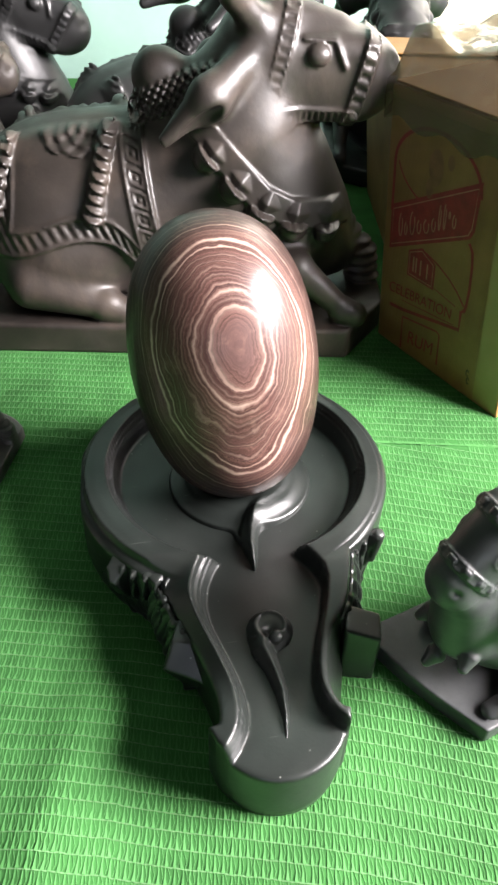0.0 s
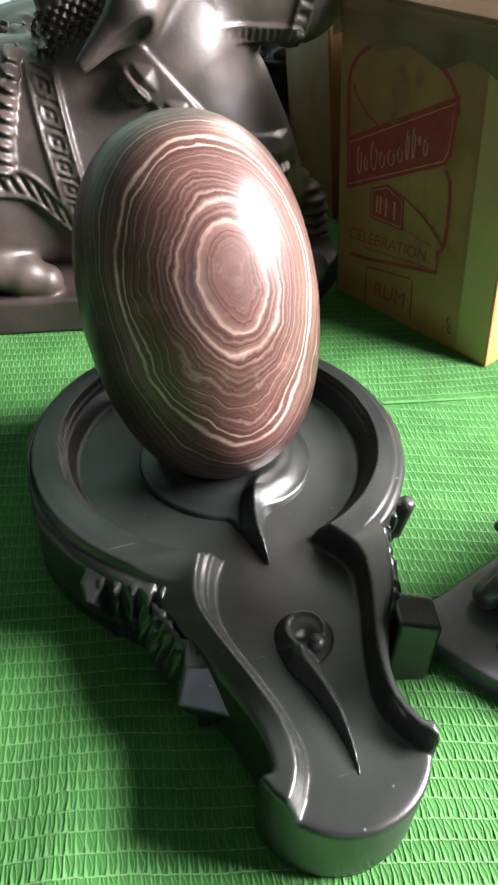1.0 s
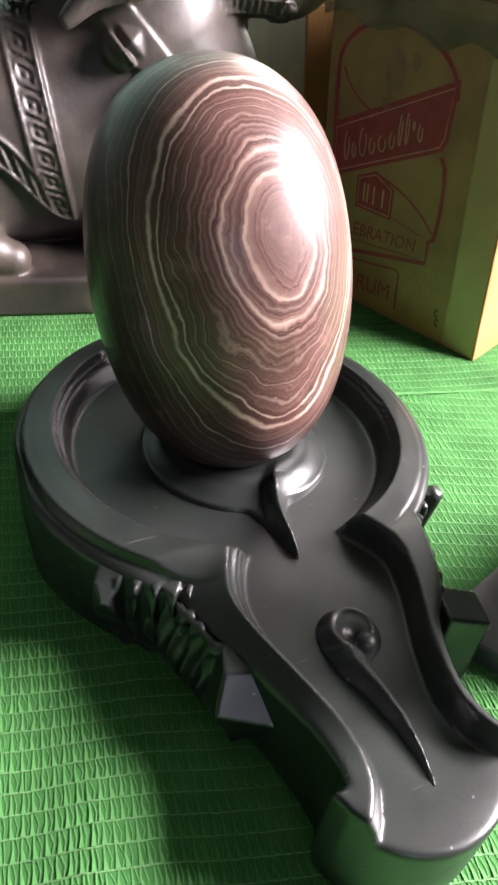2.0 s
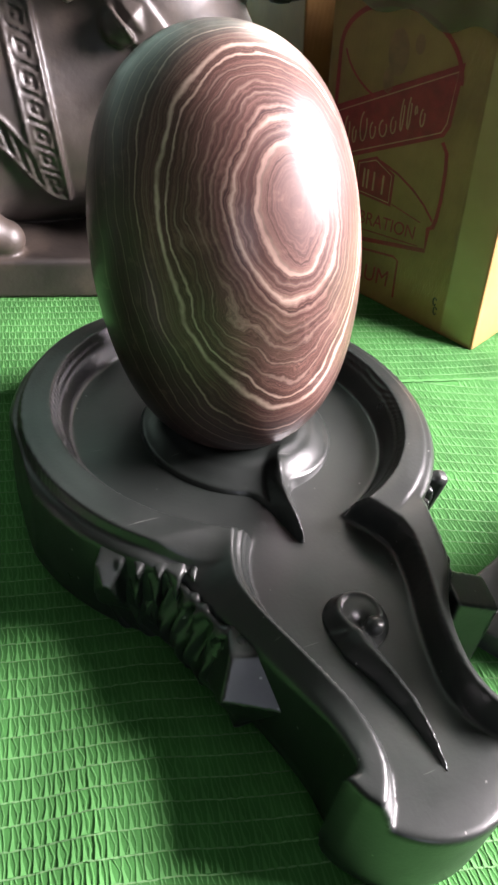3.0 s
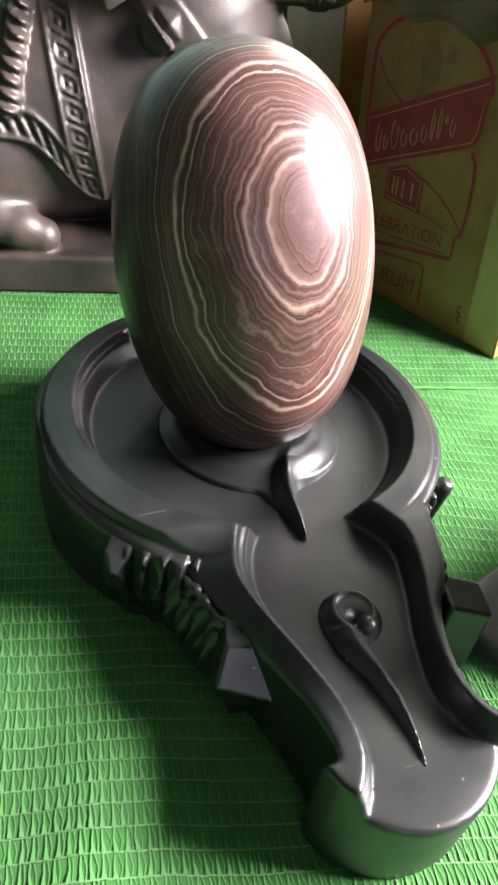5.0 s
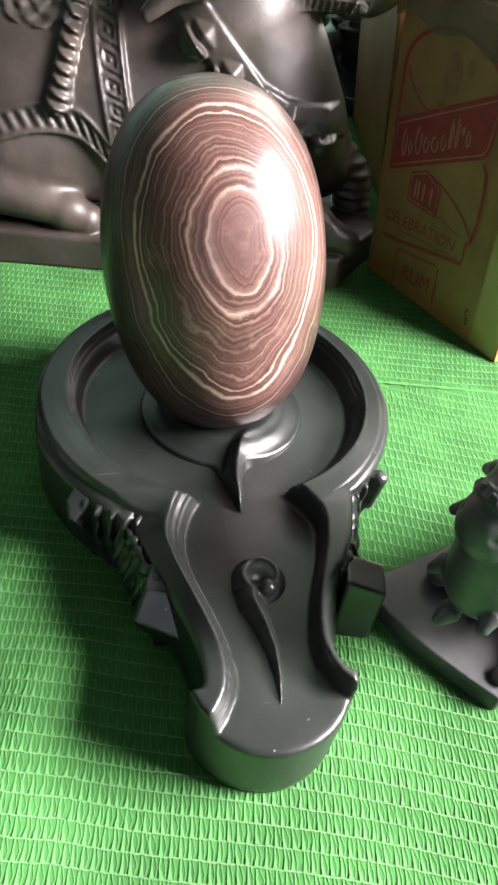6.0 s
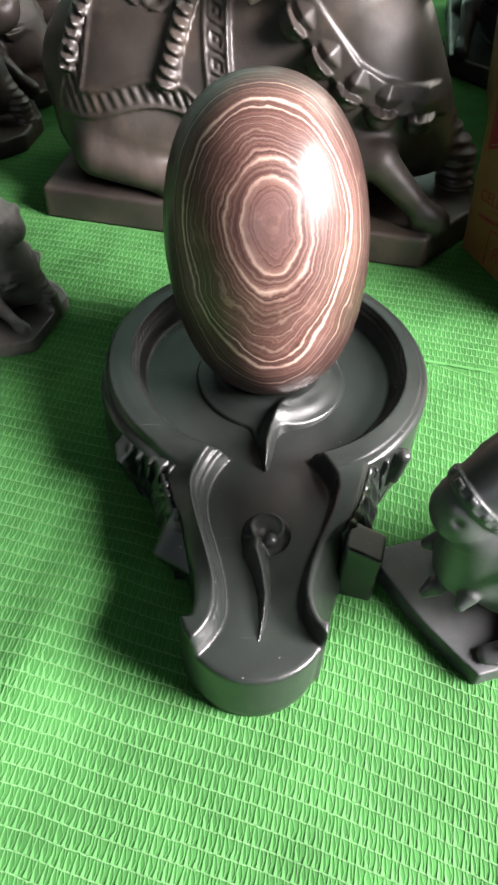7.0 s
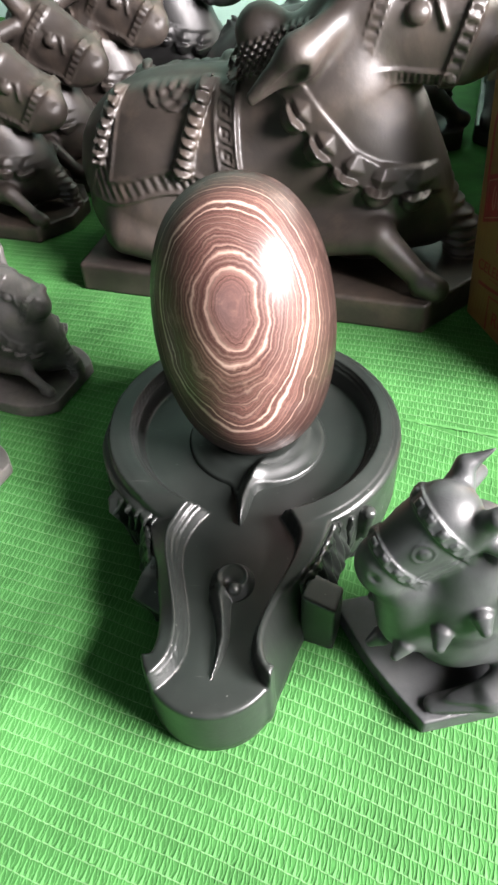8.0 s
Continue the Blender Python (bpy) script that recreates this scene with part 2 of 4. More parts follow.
def from_bm(bm, name, smooth=False):
    me = bpy.data.meshes.new(name)
    bmesh.ops.recalc_face_normals(bm, faces=bm.faces)
    bm.to_mesh(me)
    bm.free()
    if smooth:
        me.shade_smooth()
    return me


def part(name, bm, mat, parent=None, label="", smooth=False):
    return link(name, from_bm(bm, name, smooth), mat, parent, label)


def box_bm(lo, hi, bevel=0.0, bm=None):
    bm = bm or bmesh.new()
    m = Matrix.Translation([(a + b) / 2 for a, b in zip(lo, hi)]) @ Matrix.Diagonal([b - a for a, b in zip(lo, hi)] + [1])
    g = bmesh.ops.create_cube(bm, size=1, matrix=m)
    if bevel:
        bmesh.ops.bevel(bm, geom=list({e for v in g["verts"] for e in v.link_edges}), offset=bevel, segments=2, profile=0.6, affect="EDGES")
    return bm


def thing(name, label, category, group="", m=None):
    ob = new(name)
    ob.empty_display_size = 0.02
    if m is not None:
        ob.matrix_world = m
    return tagged(ob, label, category, group)


def quads_mesh(name, verts, faces, smooth=True):
    me = bpy.data.meshes.new(name)
    verts, faces = np.asarray(verts, np.float32), np.asarray(faces, np.int32)
    k = faces.shape[1]
    me.vertices.add(len(verts))
    me.vertices.foreach_set("co", verts.ravel())
    me.loops.add(faces.size)
    me.loops.foreach_set("vertex_index", faces.ravel())
    me.polygons.add(len(faces))
    me.polygons.foreach_set("loop_start", np.arange(0, faces.size, k, dtype=np.int32))
    me.update(calc_edges=True)
    me.validate()
    if smooth:
        me.shade_smooth()
    return me


def nets(name, f, lo, hi, h):
    """A smooth closed mesh of the surface f(x, y, z) = 0 within a box (surface nets)."""
    g = [np.arange(a, b + h, h, dtype=np.float32) for a, b in zip(lo, hi)]
    v = f(*np.meshgrid(*g, indexing="ij")).astype(np.float32)
    v[0], v[-1], v[:, 0], v[:, -1], v[:, :, 0], v[:, :, -1] = h, h, h, h, h, h
    s = v < 0
    n = np.zeros([k - 1 for k in s.shape], np.int8)
    for a in (0, 1):
        for b in (0, 1):
            for c in (0, 1):
                n += s[a:a + n.shape[0], b:b + n.shape[1], c:c + n.shape[2]]
    act = (n > 0) & (n < 8)
    i, j, k = np.nonzero(act)
    idx = np.full(act.shape, -1, np.int32)
    idx[act] = np.arange(len(i))
    pos, cnt = np.zeros((len(i), 3), np.float32), np.zeros(len(i), np.float32)
    corners = [(a, b, c) for a in (0, 1) for b in (0, 1) for c in (0, 1)]
    for p in corners:
        for ax in range(3):
            if p[ax]:
                continue
            q = tuple(1 if u == ax else p[u] for u in range(3))
            va, vb = v[i + p[0], j + p[1], k + p[2]], v[i + q[0], j + q[1], k + q[2]]
            cross = (va < 0) != (vb < 0)
            t = np.where(cross, va / np.where(cross, va - vb, 1), 0)
            for u in range(3):
                pos[:, u] += cross * (p[u] + (t if u == ax else 0))
            cnt += cross
    verts = np.array(lo, np.float32) + h * (np.stack([i, j, k], 1) + pos / cnt[:, None])
    faces = []
    for ax in range(3):
        b, c = (ax + 1) % 3, (ax + 2) % 3
        lo_s, hi_s = [slice(None)] * 3, [slice(None)] * 3
        lo_s[ax], hi_s[ax] = slice(0, -1), slice(1, None)
        cut = s[tuple(lo_s)] != s[tuple(hi_s)]
        e = np.stack(np.nonzero(cut), 1)
        e = e[(e[:, b] > 0) & (e[:, c] > 0) & (e[:, b] < s.shape[b] - 1) & (e[:, c] < s.shape[c] - 1)]
        inside = s[e[:, 0], e[:, 1], e[:, 2]]
        quad = []
        for db, dc in ((1, 1), (0, 1), (0, 0), (1, 0)):
            m = e.copy()
            m[:, b] -= db
            m[:, c] -= dc
            quad.append(idx[m[:, 0], m[:, 1], m[:, 2]])
        quad = np.stack(quad, 1)
        quad[~inside] = quad[~inside][:, ::-1]
        faces.append(quad)
    return quads_mesh(name, verts, np.concatenate(faces))


def smin(a, b, k):
    h = np.clip(0.5 + 0.5 * (b - a) / k, 0, 1)
    return b + (a - b) * h - k * h * (1 - h)


def smax(a, b, k):
    return -smin(-a, -b, k)


def ell(x, y, z, c, r):
    p = [(u - v) / w for u, v, w in zip((x, y, z), c, r)]
    k0 = np.sqrt(p[0] ** 2 + p[1] ** 2 + p[2] ** 2) + 1e-6
    k1 = np.sqrt((p[0] / r[0]) ** 2 + (p[1] / r[1]) ** 2 + (p[2] / r[2]) ** 2) + 1e-6
    return k0 * (k0 - 1) / k1


def cone(x, y, z, a, b, ra, rb):
    d = [v - u for u, v in zip(a, b)]
    t = np.clip(((x - a[0]) * d[0] + (y - a[1]) * d[1] + (z - a[2]) * d[2]) / (d[0] ** 2 + d[1] ** 2 + d[2] ** 2), 0, 1)
    return np.sqrt((x - a[0] - t * d[0]) ** 2 + (y - a[1] - t * d[1]) ** 2 + (z - a[2] - t * d[2]) ** 2) - (ra + (rb - ra) * t)


def seg(x, z, a, b):
    """Distance to a segment in a plane, and how far along it."""
    d = (b[0] - a[0], b[1] - a[1])
    t = np.clip(((x - a[0]) * d[0] + (z - a[1]) * d[1]) / (d[0] ** 2 + d[1] ** 2), 0, 1)
    return np.hypot(x - a[0] - t * d[0], z - a[1] - t * d[1]), t


def rbox(x, y, z, c, r, k):
    q = [np.abs(u - v) - (w - k) for u, v, w in zip((x, y, z), c, r)]
    return np.sqrt(sum(np.maximum(u, 0) ** 2 for u in q)) + np.minimum(np.maximum(np.maximum(q[0], q[1]), q[2]), 0) - k


def step(a, b, x):
    t = np.clip((x - a) / (b - a), 0, 1)
    return t * t * (3 - 2 * t)


# ---------------------------------------------------------------- the room
RX0, RX1, RY0, RY1, RZ = -3.2, 1.9, -3.0, 2.02, 2.9
T = 0.12


def room():
    w = lambda name, lo, hi, mat: tagged(part(name, box_bm(lo, hi), mat), kind="structure")
    w("floor", (RX0 - T, RY0 - T, -0.60), (RX1 + T, RY1 + T, -0.45), FLOOR_MAT)
    tagged(bpy.data.objects["floor"], "grey cement floor of the room", "floor")
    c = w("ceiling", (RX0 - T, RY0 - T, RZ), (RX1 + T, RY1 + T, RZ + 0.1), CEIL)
    tagged(c, "dark grey ceiling", "ceiling")
    bm = bmesh.new()
    for lo, hi in (((RX0, RY1, -0.45), (DOOR[0], RY1 + T, RZ)), ((DOOR[1], RY1, -0.45), (RX1, RY1 + T, RZ)), ((DOOR[0], RY1, DOOR[2]), (DOOR[1], RY1 + T, RZ))):
        box_bm(lo, hi, bm=bm)
    tagged(part("wall_north", bm, WALL_PAINT), "mint green painted plaster wall with a doorway", "wall", kind="structure")
    tagged(w("wall_west", (RX0 - T, RY0 - T, -0.45), (RX0, RY1 + T, RZ), PLASTER), "dim grey plaster wall", "wall")
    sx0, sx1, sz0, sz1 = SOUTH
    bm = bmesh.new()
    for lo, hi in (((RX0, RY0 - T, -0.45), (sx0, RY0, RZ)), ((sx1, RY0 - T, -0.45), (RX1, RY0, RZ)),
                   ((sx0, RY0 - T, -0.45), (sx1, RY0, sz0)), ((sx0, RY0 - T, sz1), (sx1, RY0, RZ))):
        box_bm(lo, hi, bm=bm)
    tagged(part("wall_south", bm, PLASTER), "dim grey plaster wall with an added window opening", "wall", kind="structure")
    # unseen opening, added so that the front fill has a source
    win = thing("fill_window", "unseen wide window added for the front fill", "window")
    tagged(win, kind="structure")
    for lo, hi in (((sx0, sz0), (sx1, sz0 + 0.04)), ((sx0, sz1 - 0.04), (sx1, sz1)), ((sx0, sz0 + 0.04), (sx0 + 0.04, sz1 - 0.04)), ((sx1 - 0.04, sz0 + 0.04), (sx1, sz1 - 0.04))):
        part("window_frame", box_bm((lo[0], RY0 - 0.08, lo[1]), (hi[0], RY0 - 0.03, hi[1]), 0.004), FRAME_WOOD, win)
    # east wall with its window opening
    y0, y1, z0, z1 = WIN.y - WIN_W / 2, WIN.y + WIN_W / 2, WIN.z - WIN_H / 2, WIN.z + WIN_H / 2
    bm = bmesh.new()
    for lo, hi in (((RX1, RY0 - T, -0.45), (RX1 + T, y0, RZ)), ((RX1, y1, -0.45), (RX1 + T, RY1 + T, RZ)),
                   ((RX1, y0, -0.45), (RX1 + T, y1, z0)), ((RX1, y0, z1), (RX1 + T, y1, RZ))):
        box_bm(lo, hi, bm=bm)
    tagged(part("wall_east", bm, PLASTER), "dim grey plaster wall with a window opening", "wall", kind="structure")
    win = thing("window_1", "open window in the grey wall", "window")
    tagged(win, kind="structure")
    for lo, hi in (((y0, z0), (y1, z0 + 0.04)), ((y0, z1 - 0.04), (y1, z1)), ((y0, z0 + 0.04), (y0 + 0.04, z1 - 0.04)), ((y1 - 0.04, z0 + 0.04), (y1, z1 - 0.04))):
        part("window_frame", box_bm((RX1 + 0.03, lo[0], lo[1]), (RX1 + 0.08, hi[0], hi[1]), 0.004), FRAME_WOOD, win)
    d = thing("door_1", "open doorway to a sunlit yard", "doorway")
    tagged(d, kind="structure")
    for lo, hi in (((DOOR[0], -0.45), (DOOR[0] + 0.03, DOOR[2])), ((DOOR[1] - 0.03, -0.45), (DOOR[1], DOOR[2])), ((DOOR[0] + 0.03, DOOR[2] - 0.03), (DOOR[1] - 0.03, DOOR[2]))):
        part("door_frame", box_bm((lo[0], RY1 + 0.01, lo[1]), (hi[0], RY1 + 0.07, hi[1]), 0.003), CREAM, d)
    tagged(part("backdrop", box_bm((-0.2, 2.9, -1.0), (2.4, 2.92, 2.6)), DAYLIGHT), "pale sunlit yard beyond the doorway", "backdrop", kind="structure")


room()


# ---------------------------------------------------------------- the table and its net cover
def mat_height(x, y):
    """The net lies nearly flat, with a hem ridge across it and a few soft creases."""
    z = 0.0022 * np.exp(-((y - 0.585 + 0.03 * x) / 0.005) ** 2)
    crease = x + 0.113 - 0.16 * (y - 0.26)
    z = z + 0.0100 * np.exp(-(np.maximum(crease, 0) / 0.046) ** 1.5 - (np.maximum(-crease, 0) / 0.050) ** 1.2) * step(0.34, 0.23, y)
    z = z - 0.0015 * np.exp(-((crease + 0.03) / 0.02) ** 2) * step(0.40, 0.25, y)
    z = z + 0.0012 * np.sin(x * 21 + y * 9) * np.sin(y * 17 - x * 6) * step(0.35, 0.1, np.abs(y - 0.2))
    return z


def table():
    t = thing("display_table", "long low display table under the green net", "table")
    part("tabletop", box_bm((-1.5, -0.6, -0.06), (1.5, RY1 - 0.06, -0.006), 0.004), FRAME_WOOD, t)
    for x in (-1.4, 1.4):
        for y in (-0.5, 1.85):
            part("leg", box_bm((x - 0.03, y - 0.03, -0.45), (x + 0.03, y + 0.03, -0.06), 0.003), FRAME_WOOD, t)


table()
ROW, COL = 0.0110, 0.0052


def hem_y(x):
    return 0.585 - 0.03 * x


def drift(x, front):
    """How far the net's rows run out of square: the front piece slants forward on one side."""
    slant = -0.13 * np.maximum(x + 0.08, 0) - 0.02 * x if front else 0.02 * x
    return slant + 0.0035 * np.sin(x * 17)


def net_cover():
    cover = thing("net_cover", "bright green knitted shade net spread as table cover", "net")
    gx, gy = np.arange(-1.5, 1.501, 0.012), np.arange(-0.6, 1.961, 0.006)
    x, y = np.meshgrid(gx, gy, indexing="ij")
    v = np.stack([x, y, mat_height(x, y)], -1).reshape(-1, 3)
    n, m = x.shape
    i = (np.arange(n - 1)[:, None] * m + np.arange(m - 1)[None]).ravel()
    link("backing", quads_mesh("backing", v, np.stack([i, i + m, i + m + 1, i + 1], 1)), NET, cover)
    # knitted loops: two flat yarns in each mesh, meeting at the row's chain stitch
    r = np.random.default_rng(4)
    rows, cols = np.arange(0.06, 1.0, ROW), np.arange(-0.56, 0.56, COL)
    sets = []
    for front in (True, False):
        y0, x0 = [a.ravel() for a in np.meshgrid(rows, cols, indexing="ij")]
        odd = np.round((y0 - 0.06) / ROW) % 2
        x0 = x0 + odd * COL * (0.12 if front else 0.5) + r.normal(0, 0.00025, x0.size)
        y0 = y0 + drift(x0, front) + r.normal(0, 0.00025, x0.size)
        keep = y0 < hem_y(x0) - ROW * 0.7 if front else y0 > hem_y(x0) + 0.001
        sets.append((x0[keep], y0[keep]))
    x0, y0 = np.concatenate([a for a, _ in sets]), np.concatenate([b for _, b in sets])
    verts, faces = [], []

    def ribbon(points, half):
        """points: a row of (dx, dy, dz) arrays along the yarn; half: its half width at each."""
        start = sum(len(a) for a in verts)
        k = len(points)
        grid = []
        for (dx, dy, dz), w in zip(points, half):
            for side in (-1, 1):
                px, py = x0 + dx + side * w, y0 + dy
                grid.append(np.stack([px, py, mat_height(px, py) + dz - side * w * 0.22], 1))
        g = np.stack(grid, 1)
        verts.append(g.reshape(-1, 3))
        b = start + np.arange(len(x0))[:, None] * (2 * k) + np.arange(k - 1)[None] * 2
        b = b.ravel()
        faces.append(np.stack([b, b + 1, b + 3, b + 2], 1))

    j = r.normal(0, 0.0003, (4, x0.size))
    o = 0 * x0

    lean = r.normal(-0.0003, 0.0003, x0.size)
    top = (0.00055, 0.0004)
    # a broad foot on the row that narrows to a thread, and a fine thread beside it
    ribbon([(o, 0.02 * ROW + o, top[0]), (lean * 0.4, ROW * 0.22 + o, top[0]), (lean + j[0], ROW * 0.55 + o, top[1]), (lean, ROW * 0.98 + o, top[1])], (0.00135, 0.00085, 0.00045, 0.00032))
    ribbon([(0.0019 + o, 0.05 * ROW + o, top[1]), (0.0027 + j[1], ROW * 0.45 + o, top[1]), (0.0016 + lean, ROW * 0.98 + o, top[1])], (0.00025, 0.0002, 0.00025))
    link("yarn", quads_mesh("yarn", np.concatenate(verts), np.concatenate(faces)), NET_THREAD, cover, "pale looped yarn")
    tagged(bpy.data.objects["yarn"], kind="stuff")
    # the hem across the cover: a doubled edge with frayed ends of yarn
    hx = np.arange(-0.6, 0.6, 0.0035)
    hy = hem_y(hx)
    k = hx.size
    w = 0.0009 + r.random(k) * 0.0016
    top = np.stack([hx + r.normal(0, 0.0006, k), hy + w, mat_height(hx, hy) + 0.0008 + 0.0014 * r.random(k)], 1)
    low = np.stack([hx, hy - w * 0.6, mat_height(hx, hy) + 0.001], 1)
    b = np.arange(k - 1)
    link("hem_stitch", quads_mesh("hem_stitch", np.concatenate([low, top]), np.stack([b, b + 1, b + 1 + k, b + k], 1), False), NET_THREAD, cover)
    # chain-stitched rows
    verts, faces = [], []
    xs = np.arange(-0.56, 0.56, COL / 2)
    total = 0
    for front in (True, False):
        for yy in rows:
            px = xs
            py = yy + drift(px, front) + r.normal(0, 0.00015, px.size)
            keep = py < hem_y(px) if front else py > hem_y(px)
            alt = np.arange(px.size) % 2
            w, z = 0.0002 + 0.0003 * alt, mat_height(px, py) + 0.0006 + 0.0002 * alt
            verts.append(np.stack([np.stack([px, py - w, z], 1), np.stack([px, py + w, z], 1)], 1).reshape(-1, 3))
            b = total + np.arange(px.size - 1)[keep[1:] & keep[:-1]] * 2
            faces.append(np.stack([b, b + 2, b + 3, b + 1], 1))
            total += px.size * 2
    link("chain_stitch", quads_mesh("chain_stitch", np.concatenate(verts), np.concatenate(faces)), NET_CHAIN, cover, "faded chain-stitched rows")
    tagged(bpy.data.objects["chain_stitch"], kind="stuff")


net_cover()


# ---------------------------------------------------------------- the stone base with its spout
BASE_AT = pose(0.0015, 0.465, 0, 0, 0, 8.8)
ZTOP, ZFLOOR = 0.0760, 0.0525
RIM = 0.1390


def lerp(s, knots):
    a, b = zip(*knots)
    return np.interp(s, a, b).astype(np.float32)


def smooth_lerp(s, knots):
    return sum(lerp(s + d, knots) for d in (-0.006, 0, 0.006)) / 3


# half widths along the spout (distance from the basin's middle, half width): the channel's floor and brink and the outer brink, each side
OUTER = ((0.0, 0.085), (0.08, 0.086), (0.11, 0.0775), (0.13, 0.072), (0.15, 0.0645), (0.17, 0.0575), (0.19, 0.051), (0.21, 0.046), (0.23, 0.0445), (0.25, 0.050), (0.28, 0.053))
OUTER_Z = ((0.10, 0.0555), (0.15, 0.0565), (0.17, 0.0595), (0.19, 0.0625), (0.21, 0.0675), (0.23, 0.0715), (0.26, 0.072))
FLOOR_LEFT = ((0.08, 0.018), (0.095, 0.030), (0.11, 0.0385), (0.13, 0.0437), (0.15, 0.0420), (0.17, 0.0355), (0.19, 0.0295), (0.21, 0.0250), (0.23, 0.0245), (0.245, 0.030), (0.258, 0.040), (0.28, 0.06))
BRINK_LEFT = ((0.08, 0.035), (0.10, 0.047), (0.115, 0.0535), (0.13, 0.0568), (0.15, 0.0530), (0.17, 0.0462), (0.19, 0.0395), (0.21, 0.0335), (0.23, 0.0325), (0.245, 0.0375), (0.255, 0.047), (0.265, 0.062), (0.28, 0.075))
BRINK_RIGHT = ((0.08, 0.030), (0.10, 0.041), (0.11, 0.049), (0.125, 0.0532), (0.15, 0.0468), (0.165, 0.0408), (0.175, 0.0368), (0.19, 0.0318), (0.21, 0.0266), (0.225, 0.0270), (0.235, 0.0305), (0.243, 0.036), (0.252, 0.048), (0.26, 0.065), (0.28, 0.075))
RIGHT_TOP = ((0.0, 0.085), (0.08, 0.082), (0.11, 0.0745), (0.13, 0.0685), (0.15, 0.0620), (0.163, 0.0535), (0.175, 0.0425), (0.19, 0.0352), (0.21, 0.0300), (0.225, 0.0305), (0.24, 0.0385), (0.28, 0.044))
RIGHT_FOOT = ((0.0, 0.085), (0.08, 0.082), (0.11, 0.0755), (0.13, 0.0705), (0.15, 0.0665), (0.163, 0.0640), (0.175, 0.0610), (0.19, 0.0560), (0.21, 0.0500), (0.225, 0.0460), (0.24, 0.0410), (0.28, 0.044))
BASIN = (-0.0048, -0.007)


def base_body(x, y, z):
    s = -y
    r = np.hypot(x - BASIN[0], s - BASIN[1])
    left = x < 0
    # the outline: basin, spout with a wall that leans on one side, round tip
    lean = np.clip(z / ZTOP, 0, 1)
    right = smooth_lerp(s, RIGHT_FOOT) * (1 - lean) + smooth_lerp(s, RIGHT_TOP) * lean
    spout = smax(np.where(left, -x - smooth_lerp(s, OUTER), x - right) * 0.9, s - 0.247, 0.004)
    spout = np.maximum(spout, 0.02 - s)
    tip = np.maximum(np.hypot(x + 0.006, s - 0.2240) - 0.0490, (0.236 - s) * 0.8)
    d2 = smin(np.minimum(r - RIM, spout), tip, 0.003)
    d2 = d2 + 0.0015 * step(0.012, 0.0, z)
    # how far the hollow has risen from floor to brink
    q = np.hypot(x + 0.0010, s + 0.0095)
    bowl = 0.70 * step(0.1040, 0.1115, q) + 0.16 * step(0.1118, 0.1136, q) + 0.14 * step(0.1142, 0.1162, q)
    lo, hi = smooth_lerp(s, FLOOR_LEFT), smooth_lerp(s, BRINK_LEFT)
    k = (-x - lo) / (hi - lo)
    west = 0.5 * step(0.0, 0.36, k) + 0.2 * step(0.42, 0.56, k) + 0.3 * step(0.66, 1.0, k)
    east = step(-0.0050, 0.0, x - smooth_lerp(s, BRINK_RIGHT))
    channel = np.where(s > 0.05, np.where(left, west, east), 1.0)
    rise = np.minimum(bowl, channel)
    # the top: the rim is stepped to a lower flange, the spout's west side slopes to its outer edge
    rim = ZTOP - 0.0015 - 0.0010 * step(0.120, 0.131, r) - (0.0015 + 0.0060 * step(0.09, -0.03, x)) * step(0.1308, 0.1328, r) - 0.0012 * step(0.1345, 0.1385, r)
    edge_z = lerp(s, OUTER_Z)
    slope = np.clip((-x - hi) / np.maximum(smooth_lerp(s, OUTER) - hi, 0.004), 0, 1)
    bank = np.where(left, 0.0725 - (0.0725 - edge_z) * slope, 0.0735)
    w = step(0.092, 0.118, s)
    lip = ZFLOOR + 0.006 * step(0.20, 0.265, s)
    top = lip + (rim * (1 - w) + bank * w - lip) * rise
    edge = (d2 + z - top) * 0.7071 + 0.0018 - 0.0008 * step(0.075, 0.10, s)
    return smax(smax(d2, z - top, 0.0012), edge, 0.0014) * 0.85


def leaf(x, y, z):
    """The raised collar round the egg, drawn out to a beak with a dark steep flank and a broad flank towards the window."""
    s = -y
    r = np.hypot(x - 0.002, s + 0.003) - 0.0645
    west = lerp(s, ((0.040, -0.022), (0.056, -0.0155), (0.075, -0.0085), (0.103, -0.0024)))
    east = lerp(s, ((0.040, 0.034), (0.058, 0.0135), (0.070, 0.0070), (0.090, 0.0040), (0.103, 0.0006)))
    beak = np.maximum(np.maximum(west - x, x - east) * 0.85, np.maximum(s - 0.1035, 0.02 - s))
    d2 = smin(r, beak, 0.005)
    crest = x - lerp(s, ((0.020, 0.026), (0.044, 0.0085), (0.065, 0.0022), (0.081, -0.0010), (0.103, -0.0014)))
    ridge = 0.0088 * step(0.026, 0.055, s) * (1 - 0.45 * step(0.08, 0.104, s)) * np.where(crest < 0, np.clip(1 + crest / 0.0085, 0, 1), np.exp(-crest / 0.013))
    turn_up = 0.55 * step(-0.012, 0.03, x) * step(-0.05, 0.0, s)
    top = ZFLOOR + 0.0034 * step(0.0003, -0.0018, d2) + (0.004 + 0.0055 * turn_up) * step(-0.0015, -0.018, d2) + 0.003 * step(-0.016, -0.024, r)
    return np.maximum(np.maximum(d2, z - top - ridge * step(0.0005, -0.003, d2)), ZFLOOR - 0.006 - z) * 0.7


